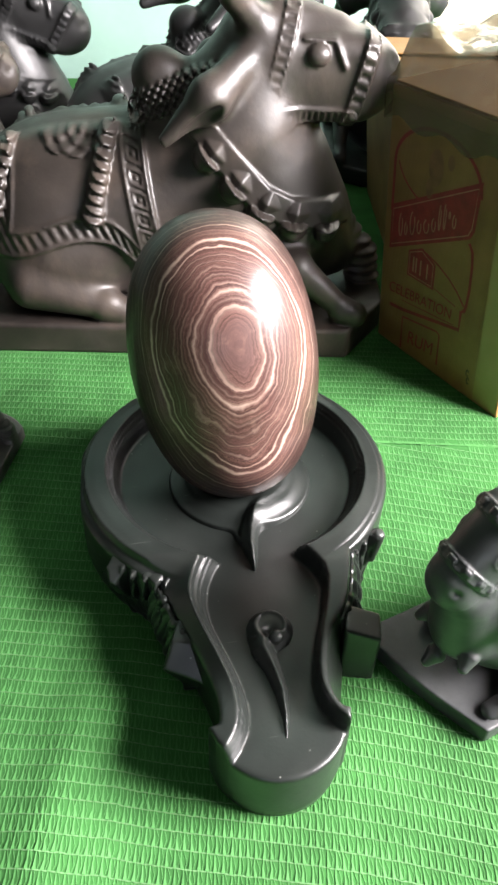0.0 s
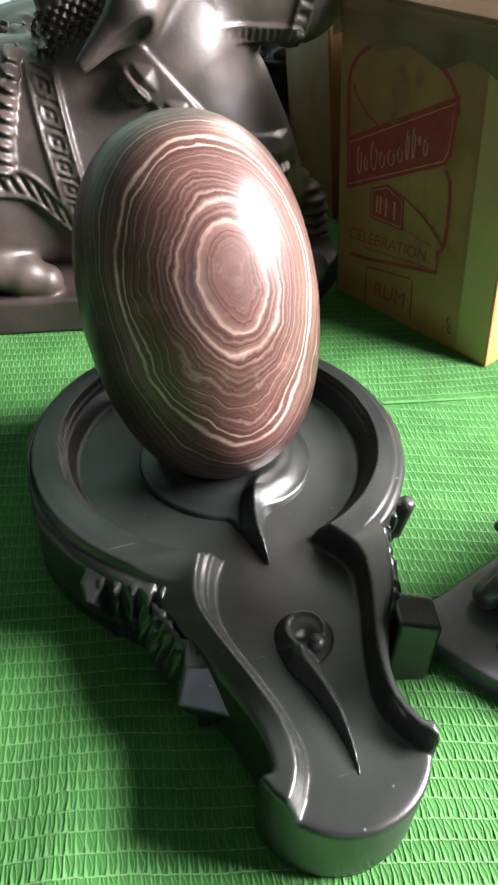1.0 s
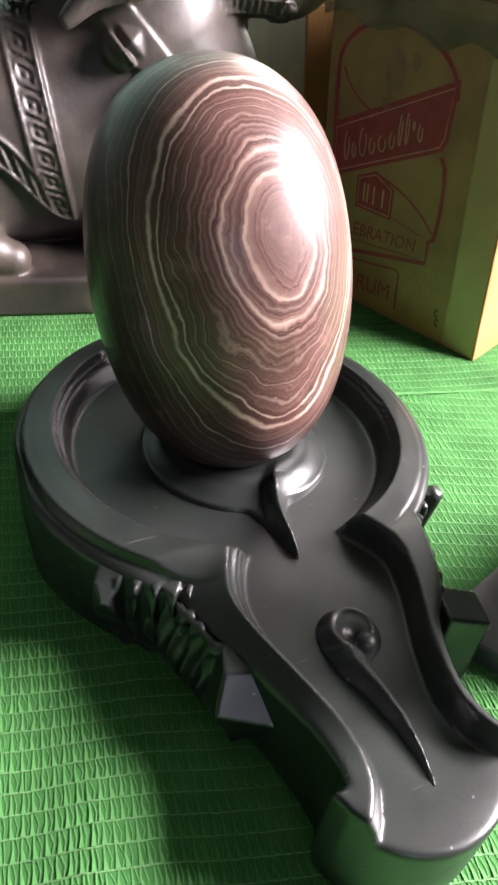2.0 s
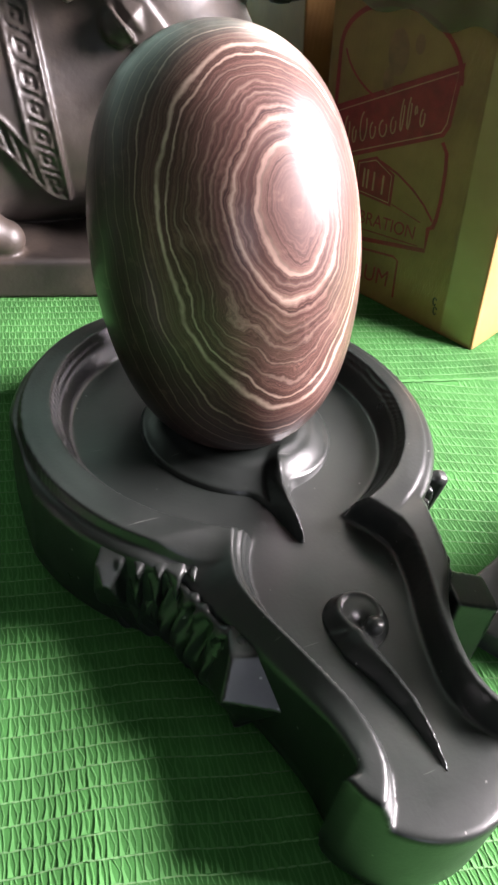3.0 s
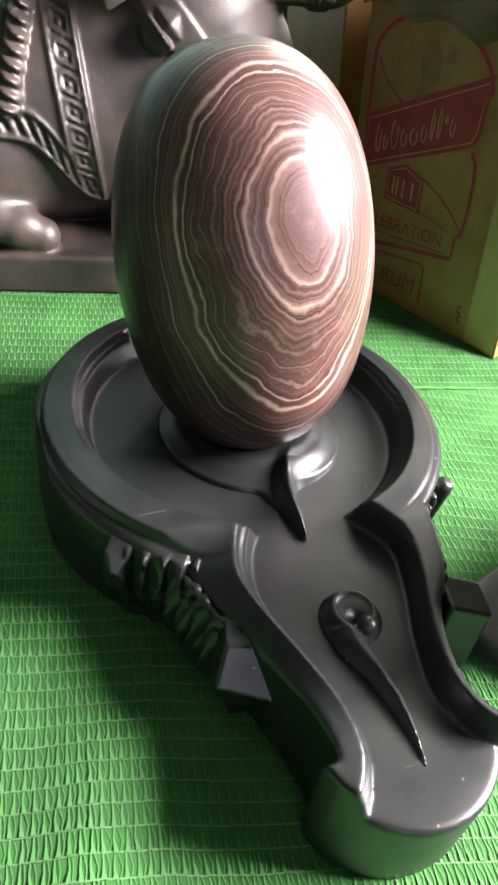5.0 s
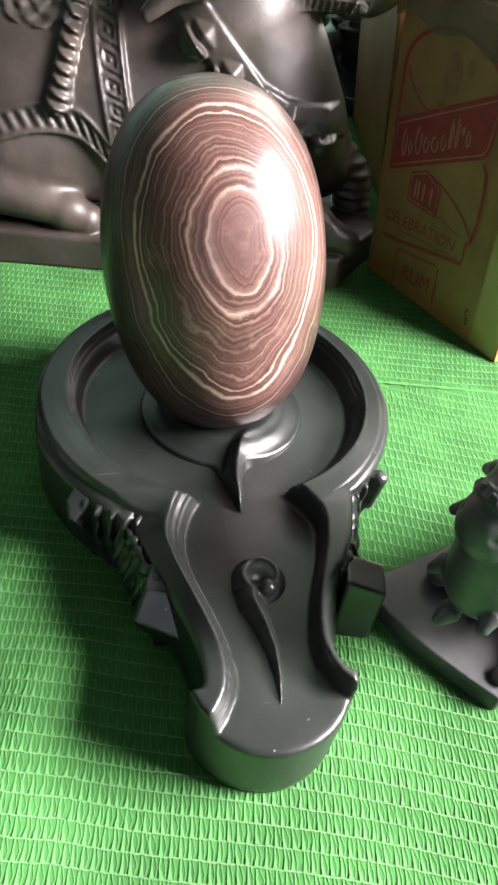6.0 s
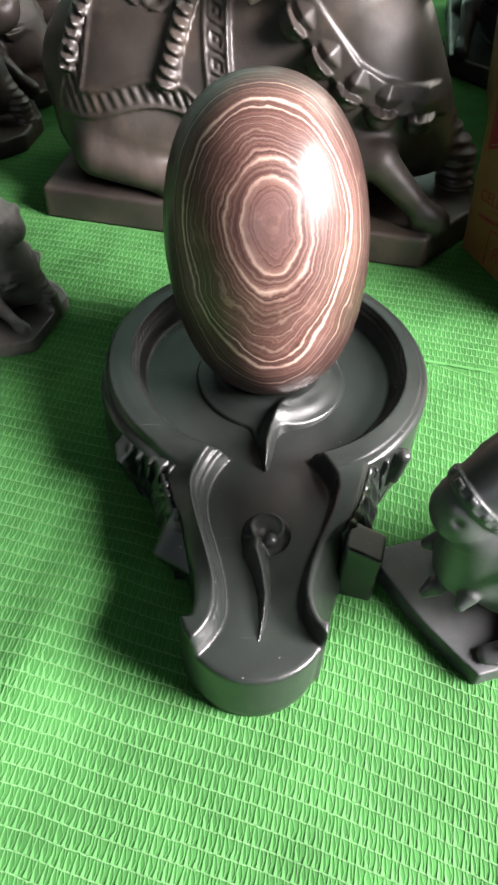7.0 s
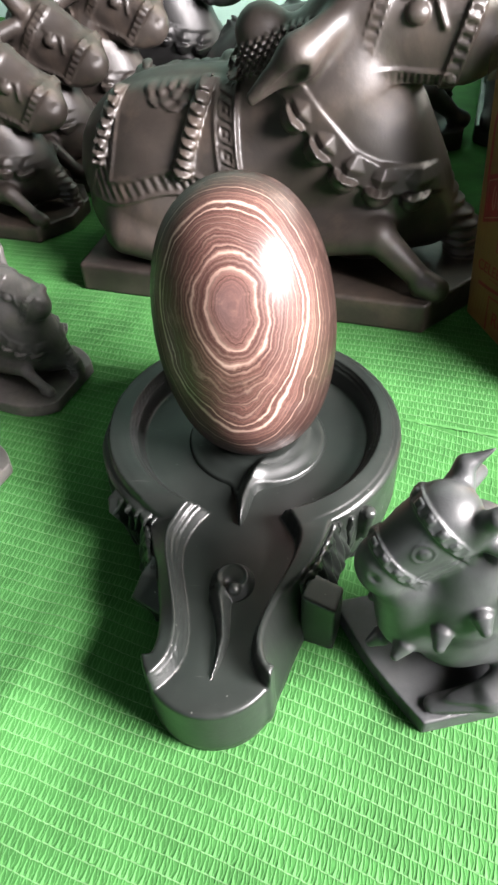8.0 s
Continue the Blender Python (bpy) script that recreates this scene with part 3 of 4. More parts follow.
def serpent(x, y, z):
    """The little hooded drop in the channel: a raised dish with a knob, and a sharp-ridged tail."""
    s = -y
    ring = np.hypot(x - 0.001, s - 0.1605)
    mid = lerp(s, ((0.160, -0.0040), (0.178, -0.0068), (0.195, -0.0022), (0.212, 0.0006), (0.230, -0.0004), (0.246, -0.0028)))
    half = lerp(s, ((0.160, 0.0125), (0.178, 0.0090), (0.195, 0.0062), (0.215, 0.0045), (0.246, 0.0006)))
    body = ring - 0.0175
    tail = np.maximum(np.abs(x - mid) - half, np.maximum(0.165 - s, s - 0.246))
    d2 = smin(body, tail, 0.004)
    floor_z = ZFLOOR + 0.001 + 0.004 * step(0.20, 0.265, s)
    crest = np.clip(1 - np.abs(x - mid) / np.maximum(half, 0.0006), 0, 1)
    high = lerp(s, ((0.175, 0.0105), (0.20, 0.0088), (0.225, 0.0062), (0.246, 0.002)))
    top = floor_z + np.where(s < 0.170, 0.0105 * step(0.001, -0.0075, d2), np.maximum(high * crest * (1.6 - 0.6 * crest), 0.0105 * step(0.001, -0.0075, body)))
    dish = 0.0024 * step(0.0125, 0.0085, ring) + 0.0055 * np.exp(-((x - 0.0005) ** 2 + (s - 0.1665) ** 2) / 0.0045 ** 2)
    solid = np.maximum(np.maximum(d2, z - top + dish), floor_z - 0.006 - z) * 0.7
    knob = np.sqrt((x - 0.0035) ** 2 + (s - 0.1715) ** 2 + (z - floor_z - 0.0085) ** 2) - 0.0052
    return smin(solid, knob, 0.002)


def facets(x, s, z, centre, planes):
    """A convex faceted lump: planes (nx, ns, nz, distance) about its centre."""
    d = np.full_like(x, -9.0)
    for nx, ns, nz, far in planes:
        k = math.sqrt(nx * nx + ns * ns + nz * nz)
        d = np.maximum(d, ((x - centre[0]) * nx + (s - centre[1]) * ns + (z - centre[2]) * nz) / k - far)
    return d


def pleats(side):
    """Hanging pleats under the rim: a big faceted fold, then narrow folds, all tapering to the wall."""
    def f(x, y, z):
        x, s = x * side, -y
        r = np.hypot(x - side * BASIN[0], s - BASIN[1])
        th = np.degrees(np.arctan2(s, x))
        wall = np.maximum(np.maximum((r - 0.1372) * 0.7 - 0.014 * np.maximum(0.045 - z, 0), 0.115 - r), np.maximum(np.abs(th - 47) * 0.0023 - 0.022, z - 0.0610))
        saw = ((th - 42.0) / (4.4 if side < 0 else 5.5)) % 1.0
        fold = saw ** 1.6 * (1 - step(0.86, 1.0, saw)) * step(0.0, 0.045, z) * step(62.0, 56.0, th)
        d = wall - (0.0062 if side < 0 else 0.0050) * fold + 0.0010 * np.sin(z * 260 + th)
        ca, sa = math.cos(radians(39)), math.sin(radians(39))
        u, v = x * ca + s * sa - 0.1420, s * ca - x * sa
        big = facets(u, v, z, (0.0, 0.0, 0.048), ((0.59, 0.46, 0.66, 0.0085), (1, -0.5, 0.05, 0.0080), (1, 0.25, -0.42, 0.0085), (0.10, 1, 0.02, 0.0070), (0.3, -1, 0.02, 0.0075), (0.7, 0.2, -0.75, 0.0190), (-1, 0, 0, 0.02)))
        if side > 0:
            big = cone(u, v, z, (-0.006, 0.0, 0.060), (-0.008, 0.0, 0.030), 0.0062, 0.004)
        return np.maximum(smin(d, big, 0.0010), z + 0.35 * np.maximum(r - 0.1372, 0) - (0.0628 if side < 0 else 0.0680))
    return f


def arm(side):
    """Drapery that falls from the spout's wall: a knuckled lip along the top, soft folds below."""
    def f(x, y, z):
        x, s = x * side, -y
        wall = smooth_lerp(s, OUTER if side < 0 else RIGHT_TOP)
        crown = lerp(s, OUTER_Z) - 0.0015 if side < 0 else 0.064 + 0 * s
        fold = 0.0020 * np.sin(s * 2 * np.pi / 0.0115 + z * 95) + 0.0012 * np.sin(s * 2 * np.pi / 0.0066 - z * 60)
        out = x - wall - 0.003 - 0.30 * (crown - z) * step(0.0, 0.03, z) - fold * step(0.006, -0.004, z - crown)
        d = np.maximum(np.maximum(out * 0.85, wall - 0.014 - x), np.maximum(np.abs(s - 0.131) - 0.034, z - crown))
        for k in range(8):
            at = 0.098 + k * 0.0082
            w0, w1 = [float(np.interp(q, *zip(*(OUTER if side < 0 else RIGHT_TOP)))) for q in (at, at + 0.0082)]
            h = float(np.interp(at, *zip(*OUTER_Z))) - 0.001 if side < 0 else 0.0645
            d = smin(d, cone(x, s, z, (w0 + 0.002, at, h), (w1 + 0.002, at + 0.0082, h), 0.0017, 0.0017), 0.0012)
            if k in (1, 3, 4, 6, 7):
                d = smin(d, cone(x, s, z, (w0 + 0.0005, at, h + 0.0002), (w0 + 0.0045, at - 0.0005, h - 0.0035), 0.0030, 0.0022), 0.0025)
        return d
    return f


def block(side):
    """A foot beside the spout: a sharp wedge on one side, a squared block on the other."""
    def f(x, y, z):
        x, s = x * side, -y
        if side < 0:
            # a wedge whose edge runs out from the wall and down
            d = facets(x, s, z, (0.064, 0.163, 0.040), ((0.20, 0.74, 0.64, 0.0125), (0.93, -0.30, 0.22, 0.0115), (0.45, 0.85, -0.35, 0.0160), (0.9, 0.2, -0.5, 0.0165), (0.25, -1, 0.10, 0.0200), (0, 0, 1, 0.0185), (0.3, 0.2, -1, 0.030)))
            d = np.maximum(d, smooth_lerp(s, OUTER) - 0.008 - x)
            foot = rbox(x, s, z, (0.052, 0.155, 0.020), (0.014, 0.016, 0.022), 0.002)
            return smax(smin(d, foot, 0.003), -z, 0.001)
        c, n = 0.97, 0.24
        u, v = (x - 0.071) * c + (s - 0.166) * n, (s - 0.166) * c - (x - 0.071) * n
        d = rbox(u, v, z, (0, 0, 0.032), (0.0140, 0.0125, 0.038), 0.0026)
        slope = (z - 0.0625 + 0.30 * np.maximum(u + 0.013, 0)) * 0.9
        chamfer = (u * 0.6 + v * 0.5 + (z - 0.064) * 0.62) - 0.0095
        return smax(smax(smax(d, slope, 0.001), chamfer, 0.001), -z, 0.001)
    return f


base = thing("lingam_base", "black polished stone base with round basin and spout", "stone base", m=BASE_AT)
link("basin_body", nets("basin_body", base_body, (-0.14, -0.285, 0.0), (0.14, 0.15, 0.085), 0.0014), BASE_STONE, base)
link("leaf_collar", nets("leaf_collar", leaf, (-0.07, -0.11, 0.045), (0.075, 0.075, 0.085), 0.0013), BASE_STONE, base)
link("serpent_relief", nets("serpent_relief", serpent, (-0.03, -0.255, 0.045), (0.03, -0.135, 0.085), 0.0010), BASE_STONE, base)
for side in (-1, 1):
    lo, hi = sorted((side * 0.04, side * 0.16))
    link("pleat_carving", nets("pleat_carving", pleats(side), (lo, -0.135, 0.0), (hi, -0.05, 0.08), 0.0014), BASE_STONE, base)
    link("ridged_carving", nets("ridged_carving", arm(side), (lo, -0.175, 0.0), (hi, -0.085, 0.08), 0.0013), BASE_STONE, base)
    lo, hi = sorted((side * 0.035, side * 0.10))
    link("corner_block", nets("corner_block", block(side), (lo, -0.195, 0.0), (hi, -0.135, 0.08), 0.0015), BASE_STONE, base)


# ---------------------------------------------------------------- the egg
def egg():
    bm = bmesh.new()
    bmesh.ops.create_uvsphere(bm, u_segments=128, v_segments=96, radius=1)
    for v in bm.verts:
        v.co = egg_point(*v.co)
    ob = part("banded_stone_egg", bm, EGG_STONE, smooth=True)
    ob.matrix_world = EGG_AT
    return tagged(ob, "polished brown and cream banded egg-shaped stone", "stone egg")


egg()


# ---------------------------------------------------------------- the kneeling bulls
def relief(x, z):
    """Raised ornament on the flanks: saddle cloth with borders, tassels, collar with beads."""
    t = np.zeros_like(x)
    right = -0.047 + (0.25 - z) * 0.19
    left = -0.238 + 0.02 * np.cos((z - 0.2) * 16)
    low = 0.128 - 0.010 * np.sin((x + 0.25) * 34) - 0.040 * step(-0.085, -0.02, x)
    inside = np.minimum(np.minimum(right - x, x - left), (z - low) * 0.95)
    t = t + 0.0042 * step(-0.001, 0.0015, inside)
    # border lines and leaf pattern between them
    for a in (0.0025, 0.026):
        t = t + 0.0026 * np.exp(-((inside - a) / 0.0022) ** 2)
    in_band = step(0.005, 0.008, inside) * step(0.0235, 0.0205, inside)
    along = np.where(right - x < z - low, z - 0.4 * (right - x), x + 0.5 * (z - low))
    # nested squares down the side, slanting leaves along the bottom
    squares = np.maximum(np.abs((along / 0.021) % 1 - 0.5), np.abs(inside - 0.0142) / 0.021)
    leaves = np.cos(along * 2 * np.pi / 0.0115)
    t = t + in_band * np.where(right - x < z - low, 0.0015 * np.cos(squares * 2 * np.pi * 3), 0.0016 * leaves)
    # medallion under the ridge
    r = np.hypot(x + 0.125, (z - 0.262) * 1.25)
    ring = step(0.052, 0.049, r)
    t = t + ring * (0.0018 + 0.0022 * np.cos(r * 2 * np.pi / 0.017) * np.cos(np.arctan2(z - 0.262, x + 0.125) * 9))
    # two corded tassels
    for a, b in (((-0.083, 0.252), (-0.101, 0.168)), ((-0.195, 0.248), (-0.216, 0.170))):
        d, k = seg(x, z, a, b)
        w = 0.0105 + 0.0025 * step(0.8, 0.95, k)
        cord = 0.75 + 0.25 * np.cos((z + 0.5 * x) * 2 * np.pi / 0.0115)
        t = t + 0.013 * np.sqrt(np.clip(1 - (d / w) ** 2, 0, 1)) * cord
    # collar strap with pyramids and a row of beads
    pts = ((0.012, 0.243), (0.040, 0.214), (0.078, 0.175), (0.112, 0.157), (0.150, 0.148), (0.190, 0.142))
    best, arc = np.full_like(x, 9.0), np.zeros_like(x)
    run = 0.0
    for a, b in zip(pts, pts[1:]):
        d, k = seg(x, z, a, b)
        length = np.hypot(b[0] - a[0], b[1] - a[1])
        hit = d < best
        arc = np.where(hit, run + k * length, arc)
        best = np.where(hit, d, best)
        run += length
    nearest = np.interp(arc, np.linspace(0, run, 12), np.linspace(0, run, 12))
    up = (x * 0.55 + z * 0.83) - np.interp(x, [p[0] for p in pts], [p[0] * 0.55 + p[1] * 0.83 for p in pts])
    band = step(0.031, 0.028, best) * step(-0.002, 0.002, up)
    t = t + 0.004 * band
    ph = (nearest / 0.042) % 1.0
    pyramid = np.clip(1 - np.abs(ph - 0.5) * 2.4 - np.abs(up - 0.014) / 0.016, 0, 1)
    t = t + 0.008 * pyramid * band
    bead = np.hypot((ph - 0.5) * 0.042, best) / 0.0165
    t = t + 0.016 * np.sqrt(np.clip(1 - bead ** 2, 0, 1)) * (up < 0.004)
    return t


def head_relief(x, z):
    t = np.zeros_like(x)
    for a, b, n in (((0.116, 0.37), (0.086, 0.247), 13), ((0.204, 0.345), (0.180, 0.25), 8), ((0.098, 0.264), (0.182, 0.262), 12)):
        d, k = seg(x, z, a, b)
        t = t + 0.0028 * step(0.0085, 0.0070, d) + 0.0022 * np.exp(-((d - 0.0075) / 0.0014) ** 2)
        t = t + 0.0028 * step(0.006, 0.0045, d) * (np.cos(k * n * 2 * np.pi) * 0.5)
    e = np.hypot(x - 0.143, (z - 0.324) * 1.1)
    t = t + 0.009 * np.sqrt(np.clip(1 - (e / 0.0125) ** 2, 0, 1))
    lid, _ = seg(x, z, (0.128, 0.338), (0.160, 0.337))
    lid2, _ = seg(x, z, (0.160, 0.337), (0.172, 0.312))
    t = t + 0.004 * np.exp(-(np.minimum(lid, lid2) / 0.0028) ** 2)
    nostril = np.hypot((x - 0.228) * 1.1, z - 0.314)
    return t - 0.006 * np.exp(-(nostril / 0.006) ** 2)


def bull(head=1.0, pitch=0.0, lift=0.0, shift=0.0, foot="clipped"):
    cp, sp = math.cos(radians(pitch)), math.sin(radians(pitch))

    def f(x, y, z):
        ay = np.abs(y)
        body = ell(x, y, z, (-0.070, 0, 0.140), (0.195, 0.100, 0.112))
        body = smin(body, ell(x, y, z, (-0.16, 0, 0.125), (0.112, 0.103, 0.105)), 0.03)
        chest = cone(x, y, z, (0.062, 0, 0.225), (0.105, 0, 0.125), 0.082, 0.092)
        body = smin(body, chest, 0.05)
        body = smin(body, cone(x, y, z, (0.12, 0, 0.20), (0.186, 0, 0.085), 0.040, 0.028), 0.035)
        d = body - relief(x, z) * step(0.02, 0.05, ay)
        # hump
        d = smin(d, cone(x, y, z, (-0.012, 0, 0.235), (-0.030, 0, 0.288), 0.044, 0.031), 0.02)
        # legs, drawn up beside the body
        for c, r in (((-0.155, 0.070, 0.098), (0.085, 0.048, 0.062)),):
            d = smin(d, ell(x, ay, z, c, r), 0.02)
        d = smin(d, cone(x, ay, z, (-0.185, 0.098, 0.078), (-0.095, 0.106, 0.058), 0.030, 0.019), 0.012)
        d = smin(d, cone(x, ay, z, (-0.098, 0.106, 0.056), (-0.078, 0.107, 0.050), 0.021, 0.018), 0.004)
        near = np.where(y < 0, ay, 9)
        d = smin(d, cone(x, near, z, (0.055, 0.088, 0.096), (0.132, 0.100, 0.108), 0.027, 0.0195), 0.016)
        d = smin(d, cone(x, near, z, (0.132, 0.100, 0.108), (0.188, 0.104, 0.060), 0.0195, 0.0135), 0.006)
        d = smin(d, cone(x, near, z, (0.190, 0.104, 0.056), (0.206, 0.105, 0.050), 0.0175, 0.0160), 0.003)
        far = np.where(y > -0.05, y, 9)
        d = smin(d, cone(x, far, z, (0.17, 0.02, 0.13), (0.222, 0.01, 0.075), 0.026, 0.021) + 0.0022 * np.cos(z * 2 * np.pi / 0.013), 0.012)
        d = smin(d, cone(x, far, z, (0.222, 0.01, 0.075), (0.230, 0.012, 0.040), 0.021, 0.022) + 0.0022 * np.cos(z * 2 * np.pi / 0.013), 0.01)
        # tail along the rump
        d = smin(d, cone(x, y, z, (-0.262, 0.02, 0.15), (-0.25, 0.06, 0.05), 0.012, 0.015), 0.01)
        # beaded neck band behind the ear
        q, k = seg(x, z, (-0.055, 0.262), (0.040, 0.300))
        pat = np.cos(k * 2 * np.pi * 10) * np.cos(q * 2 * np.pi / 0.0095)
        band = step(0.017, 0.014, q) * (0.003 + 0.0042 * pat) * step(0.008, 0.016, ay)
        # neck
        d = smin(d, cone(x, y, z, (0.055, 0, 0.25), (0.085 + shift, 0, 0.315 + lift), 0.066, 0.054), 0.035)
        d = d - band
        # head, scaled about the poll
        fx, fy = x - 0.08 - shift, ay
        px, pz = fx / head, (z - 0.30 - lift) / head
        hx, hy, hz = 0.08 + px * cp - pz * sp, fy / head, 0.30 + px * sp + pz * cp
        skull = cone(hx, hy * 1.12, hz, (0.112, 0, 0.308), (0.196, 0, 0.297), 0.055, 0.037)
        skull = smin(skull, ell(hx, hy, hz, (0.207, 0, 0.292), (0.032, 0.035, 0.037)), 0.014)
        skull = smin(skull, cone(hx, hy, hz, (0.10, 0, 0.345), (0.16, 0, 0.335), 0.026, 0.020), 0.02)
        skull = smin(skull, cone(hx, hy, hz, (0.1, 0, 0.275), (0.19, 0, 0.272), 0.026, 0.020), 0.02)
        skull = smin(skull, rbox(hx, hy, hz, (0.146, 0.0, 0.297), (0.066, 0.044, 0.044), 0.020), 0.014)
        skull = skull - head_relief(hx, hz) * step(0.008, 0.024, hy)
        # ears
        ear = cone(hx, hy, hz, (0.072, 0.042, 0.322), (0.030, 0.080, 0.288), 0.014, 0.0215)
        ear = smin(ear, cone(hx, hy, hz, (0.030, 0.080, 0.288), (-0.018, 0.092, 0.248), 0.0215, 0.007), 0.010)
        ear = smax(ear, -(hx + 0.020) * 0.8 - (hz - 0.243) * 0.6, 0.003)
        u = (hx - 0.012) * 0.76 + (hz - 0.268) * 0.65
        w = -(hx - 0.012) * 0.65 + (hz - 0.268) * 0.76
        scoop = np.sqrt((u / 0.040) ** 2 + ((w + 0.009) / 0.013) ** 2 + ((hy - 0.108) / 0.024) ** 2)
        ear = smax(ear, (1 - scoop) * 0.010, 0.003)
        skull = smin(skull, ear, 0.008)
        # horns
        horn = cone(hx, hy, hz, (0.075, 0.032, 0.350), (0.052, 0.056, 0.378), 0.018, 0.012)
        horn = smin(horn, cone(hx, hy, hz, (0.052, 0.056, 0.378), (0.056 - 0.06 * lift, 0.056, 0.418 - 0.25 * lift), 0.012, 0.002), 0.01)
        skull = smin(skull, horn, 0.008)
        d = smin(d, skull * head, 0.012)
        # plinth with clipped front corners
        if foot == "rounded":
            plinth = rbox(x, y, z, (0.0, -0.030, 0.019), (0.275, 0.155, 0.021), 0.005)
            plinth = smax(plinth, np.hypot(np.maximum(x - 0.12, 0), y + 0.030) - 0.1555, 0.003)
        else:
            plinth = rbox(x, y, z, (0.0, -0.004, 0.019), (0.252, 0.124, 0.021), 0.005)
            plinth = smax(plinth, (x * 0.83 + ay * 0.56 - 0.236), 0.003)
        return smin(d, plinth, 0.003) * 0.8
    return f


def front_bull(x, y, z):
    """The small bull: head bowed under horns, jewelled bridle, a necklace of points over the dewlap, a stretched foreleg."""
    ay = np.abs(y)
    d = smin(ell(x, y, z, (-0.075, 0, 0.150), (0.190, 0.100, 0.118)), cone(x, y, z, (0.105, 0, 0.340), (0.105, 0, 0.170), 0.084, 0.086), 0.04)
    d = smin(d, cone(x, y, z, (0.05, 0, 0.27), (0.112, 0, 0.375), 0.080, 0.056), 0.03)
    d = smin(d, cone(x, y, z, (-0.02, 0, 0.25), (-0.035, 0, 0.315), 0.046, 0.030), 0.02)
    d = smin(d, ell(x, ay, z, (-0.155, 0.072, 0.100), (0.085, 0.048, 0.064)), 0.02)
    # the throat below the jaw, flat-sided
    d = smin(d, cone(x, y, z, (0.208, 0, 0.310), (0.180, 0, 0.205), 0.055, 0.064), 0.02)
    # broad shoulders with a necklace of pointed drops
    chain = ((0.238, 0.0, 0.142), (0.221, 0.052, 0.190), (0.178, 0.086, 0.262), (0.126, 0.100, 0.312), (0.07, 0.098, 0.345))
    d = smin(d, ell(x, y, z, (0.118, 0, 0.285), (0.088, 0.100, 0.100)), 0.02)
    for p in chain:
        out = Vector((p[0] - 0.13, p[1], 0)).normalized()
        tip = (p[0] + out.x * 0.010, p[1] + out.y * 0.010, p[2] - 0.006)
        d = smin(d, cone(x, ay, z, (p[0] - out.x * 0.006, p[1] - out.y * 0.006, p[2] + 0.006), tip, 0.0180, 0.010), 0.005)
    # head
    a, b = (0.168, 0.0, 0.448), (0.250, 0.0, 0.372)
    ux, uz = (b[0] - a[0]) / 0.1118, (b[2] - a[2]) / 0.1118
    u = (x - a[0]) * ux + (z - a[2]) * uz
    v = -(x - a[0]) * uz + (z - a[2]) * ux
    head = smin(cone(x, y * 1.05, z, a, b, 0.056, 0.043), cone(x, y * 1.1, z, (0.165, 0, 0.405), (0.238, 0, 0.345), 0.056, 0.040), 0.02)
    head = smin(head, ell(x, y, z, (0.252, 0, 0.355), (0.036, 0.041, 0.042)), 0.012)
    round_ = np.arctan2(ay, v)
    relief_ = np.zeros_like(x)
    for at, half, beads in ((0.004, 0.0125, 13), (0.094, 0.0105, 10)):
        q = np.abs(u - at)
        relief_ = relief_ + 0.0030 * step(half, half - 0.002, q) + 0.0016 * np.exp(-((q - half + 0.0024) / 0.0018) ** 2)
        relief_ = relief_ + 0.0036 * step(half - 0.005, half - 0.0065, q) * step(-0.2, 0.3, np.cos(round_ * beads))
    cheek = step(0.020, 0.026, u) * step(0.088, 0.082, u) * step(1.75, 1.82, round_) * step(2.5, 2.4, round_)
    relief_ = relief_ + cheek * (0.0012 + 0.0016 * np.cos(round_ * 2 * np.pi / 0.19))
    eye = np.hypot(u - 0.045, (round_ - 1.18) * 0.055)
    relief_ = relief_ + 0.0035 * np.sqrt(np.clip(1 - (eye / 0.0105) ** 2, 0, 1)) + 0.0018 * np.exp(-((eye - 0.0165) / 0.0026) ** 2)
    nostril = np.hypot(u - 0.128, (round_ - 1.0) * 0.03)
    head = head - relief_ + 0.005 * np.exp(-(nostril / 0.006) ** 2)
    # horns sweeping back, and small ears behind them
    horn = smin(cone(x, ay, z, (0.140, 0.030, 0.444), (0.122, 0.052, 0.492), 0.031, 0.0145), cone(x, ay, z, (0.122, 0.052, 0.492), (0.084, 0.048, 0.520), 0.0145, 0.002), 0.008)
    ear = cone(x, ay, z, (0.118, 0.052, 0.440), (0.072, 0.088, 0.428), 0.016, 0.013)
    d = smin(d, smin(smin(head, horn, 0.010), ear, 0.008), 0.010)
    # forelegs: one stretched out on the near flank, one folded
    near = np.where(y > 0, y, 9)
    d = smin(d, cone(x, near, z, (0.020, 0.096, 0.100), (0.075, 0.112, 0.086), 0.036, 0.028), 0.016)
    d = smin(d, cone(x, near, z, (0.075, 0.112, 0.086), (0.158, 0.092, 0.046), 0.026, 0.016) + 0.002 * np.cos((z + 0.4 * x) * 2 * np.pi / 0.018), 0.008)
    d = smin(d, cone(x, y, z, (0.05, -0.09, 0.09), (0.13, -0.10, 0.06), 0.034, 0.024), 0.014)
    plinth = rbox(x, y, z, (0.0, -0.016, 0.019), (0.275, 0.134, 0.021), 0.004)
    plinth = smax(plinth, x * 0.956 + y * 0.292 - 0.2095 - 0.012 * np.cos((y + 0.015) * 11), 0.003)
    return smin(d, plinth, 0.003) * 0.8


def bull_mesh(name, head, h, pitch=0.0, lift=0.0, shift=0.0, foot="clipped"):
    return nets(name, bull(head, pitch, lift, shift, foot), (-0.285, -0.20, 0.0), (0.285 + shift + 0.15 * (head - 1), 0.14, 0.445 + lift * 1.1 + 0.2 * (head - 1)), h)


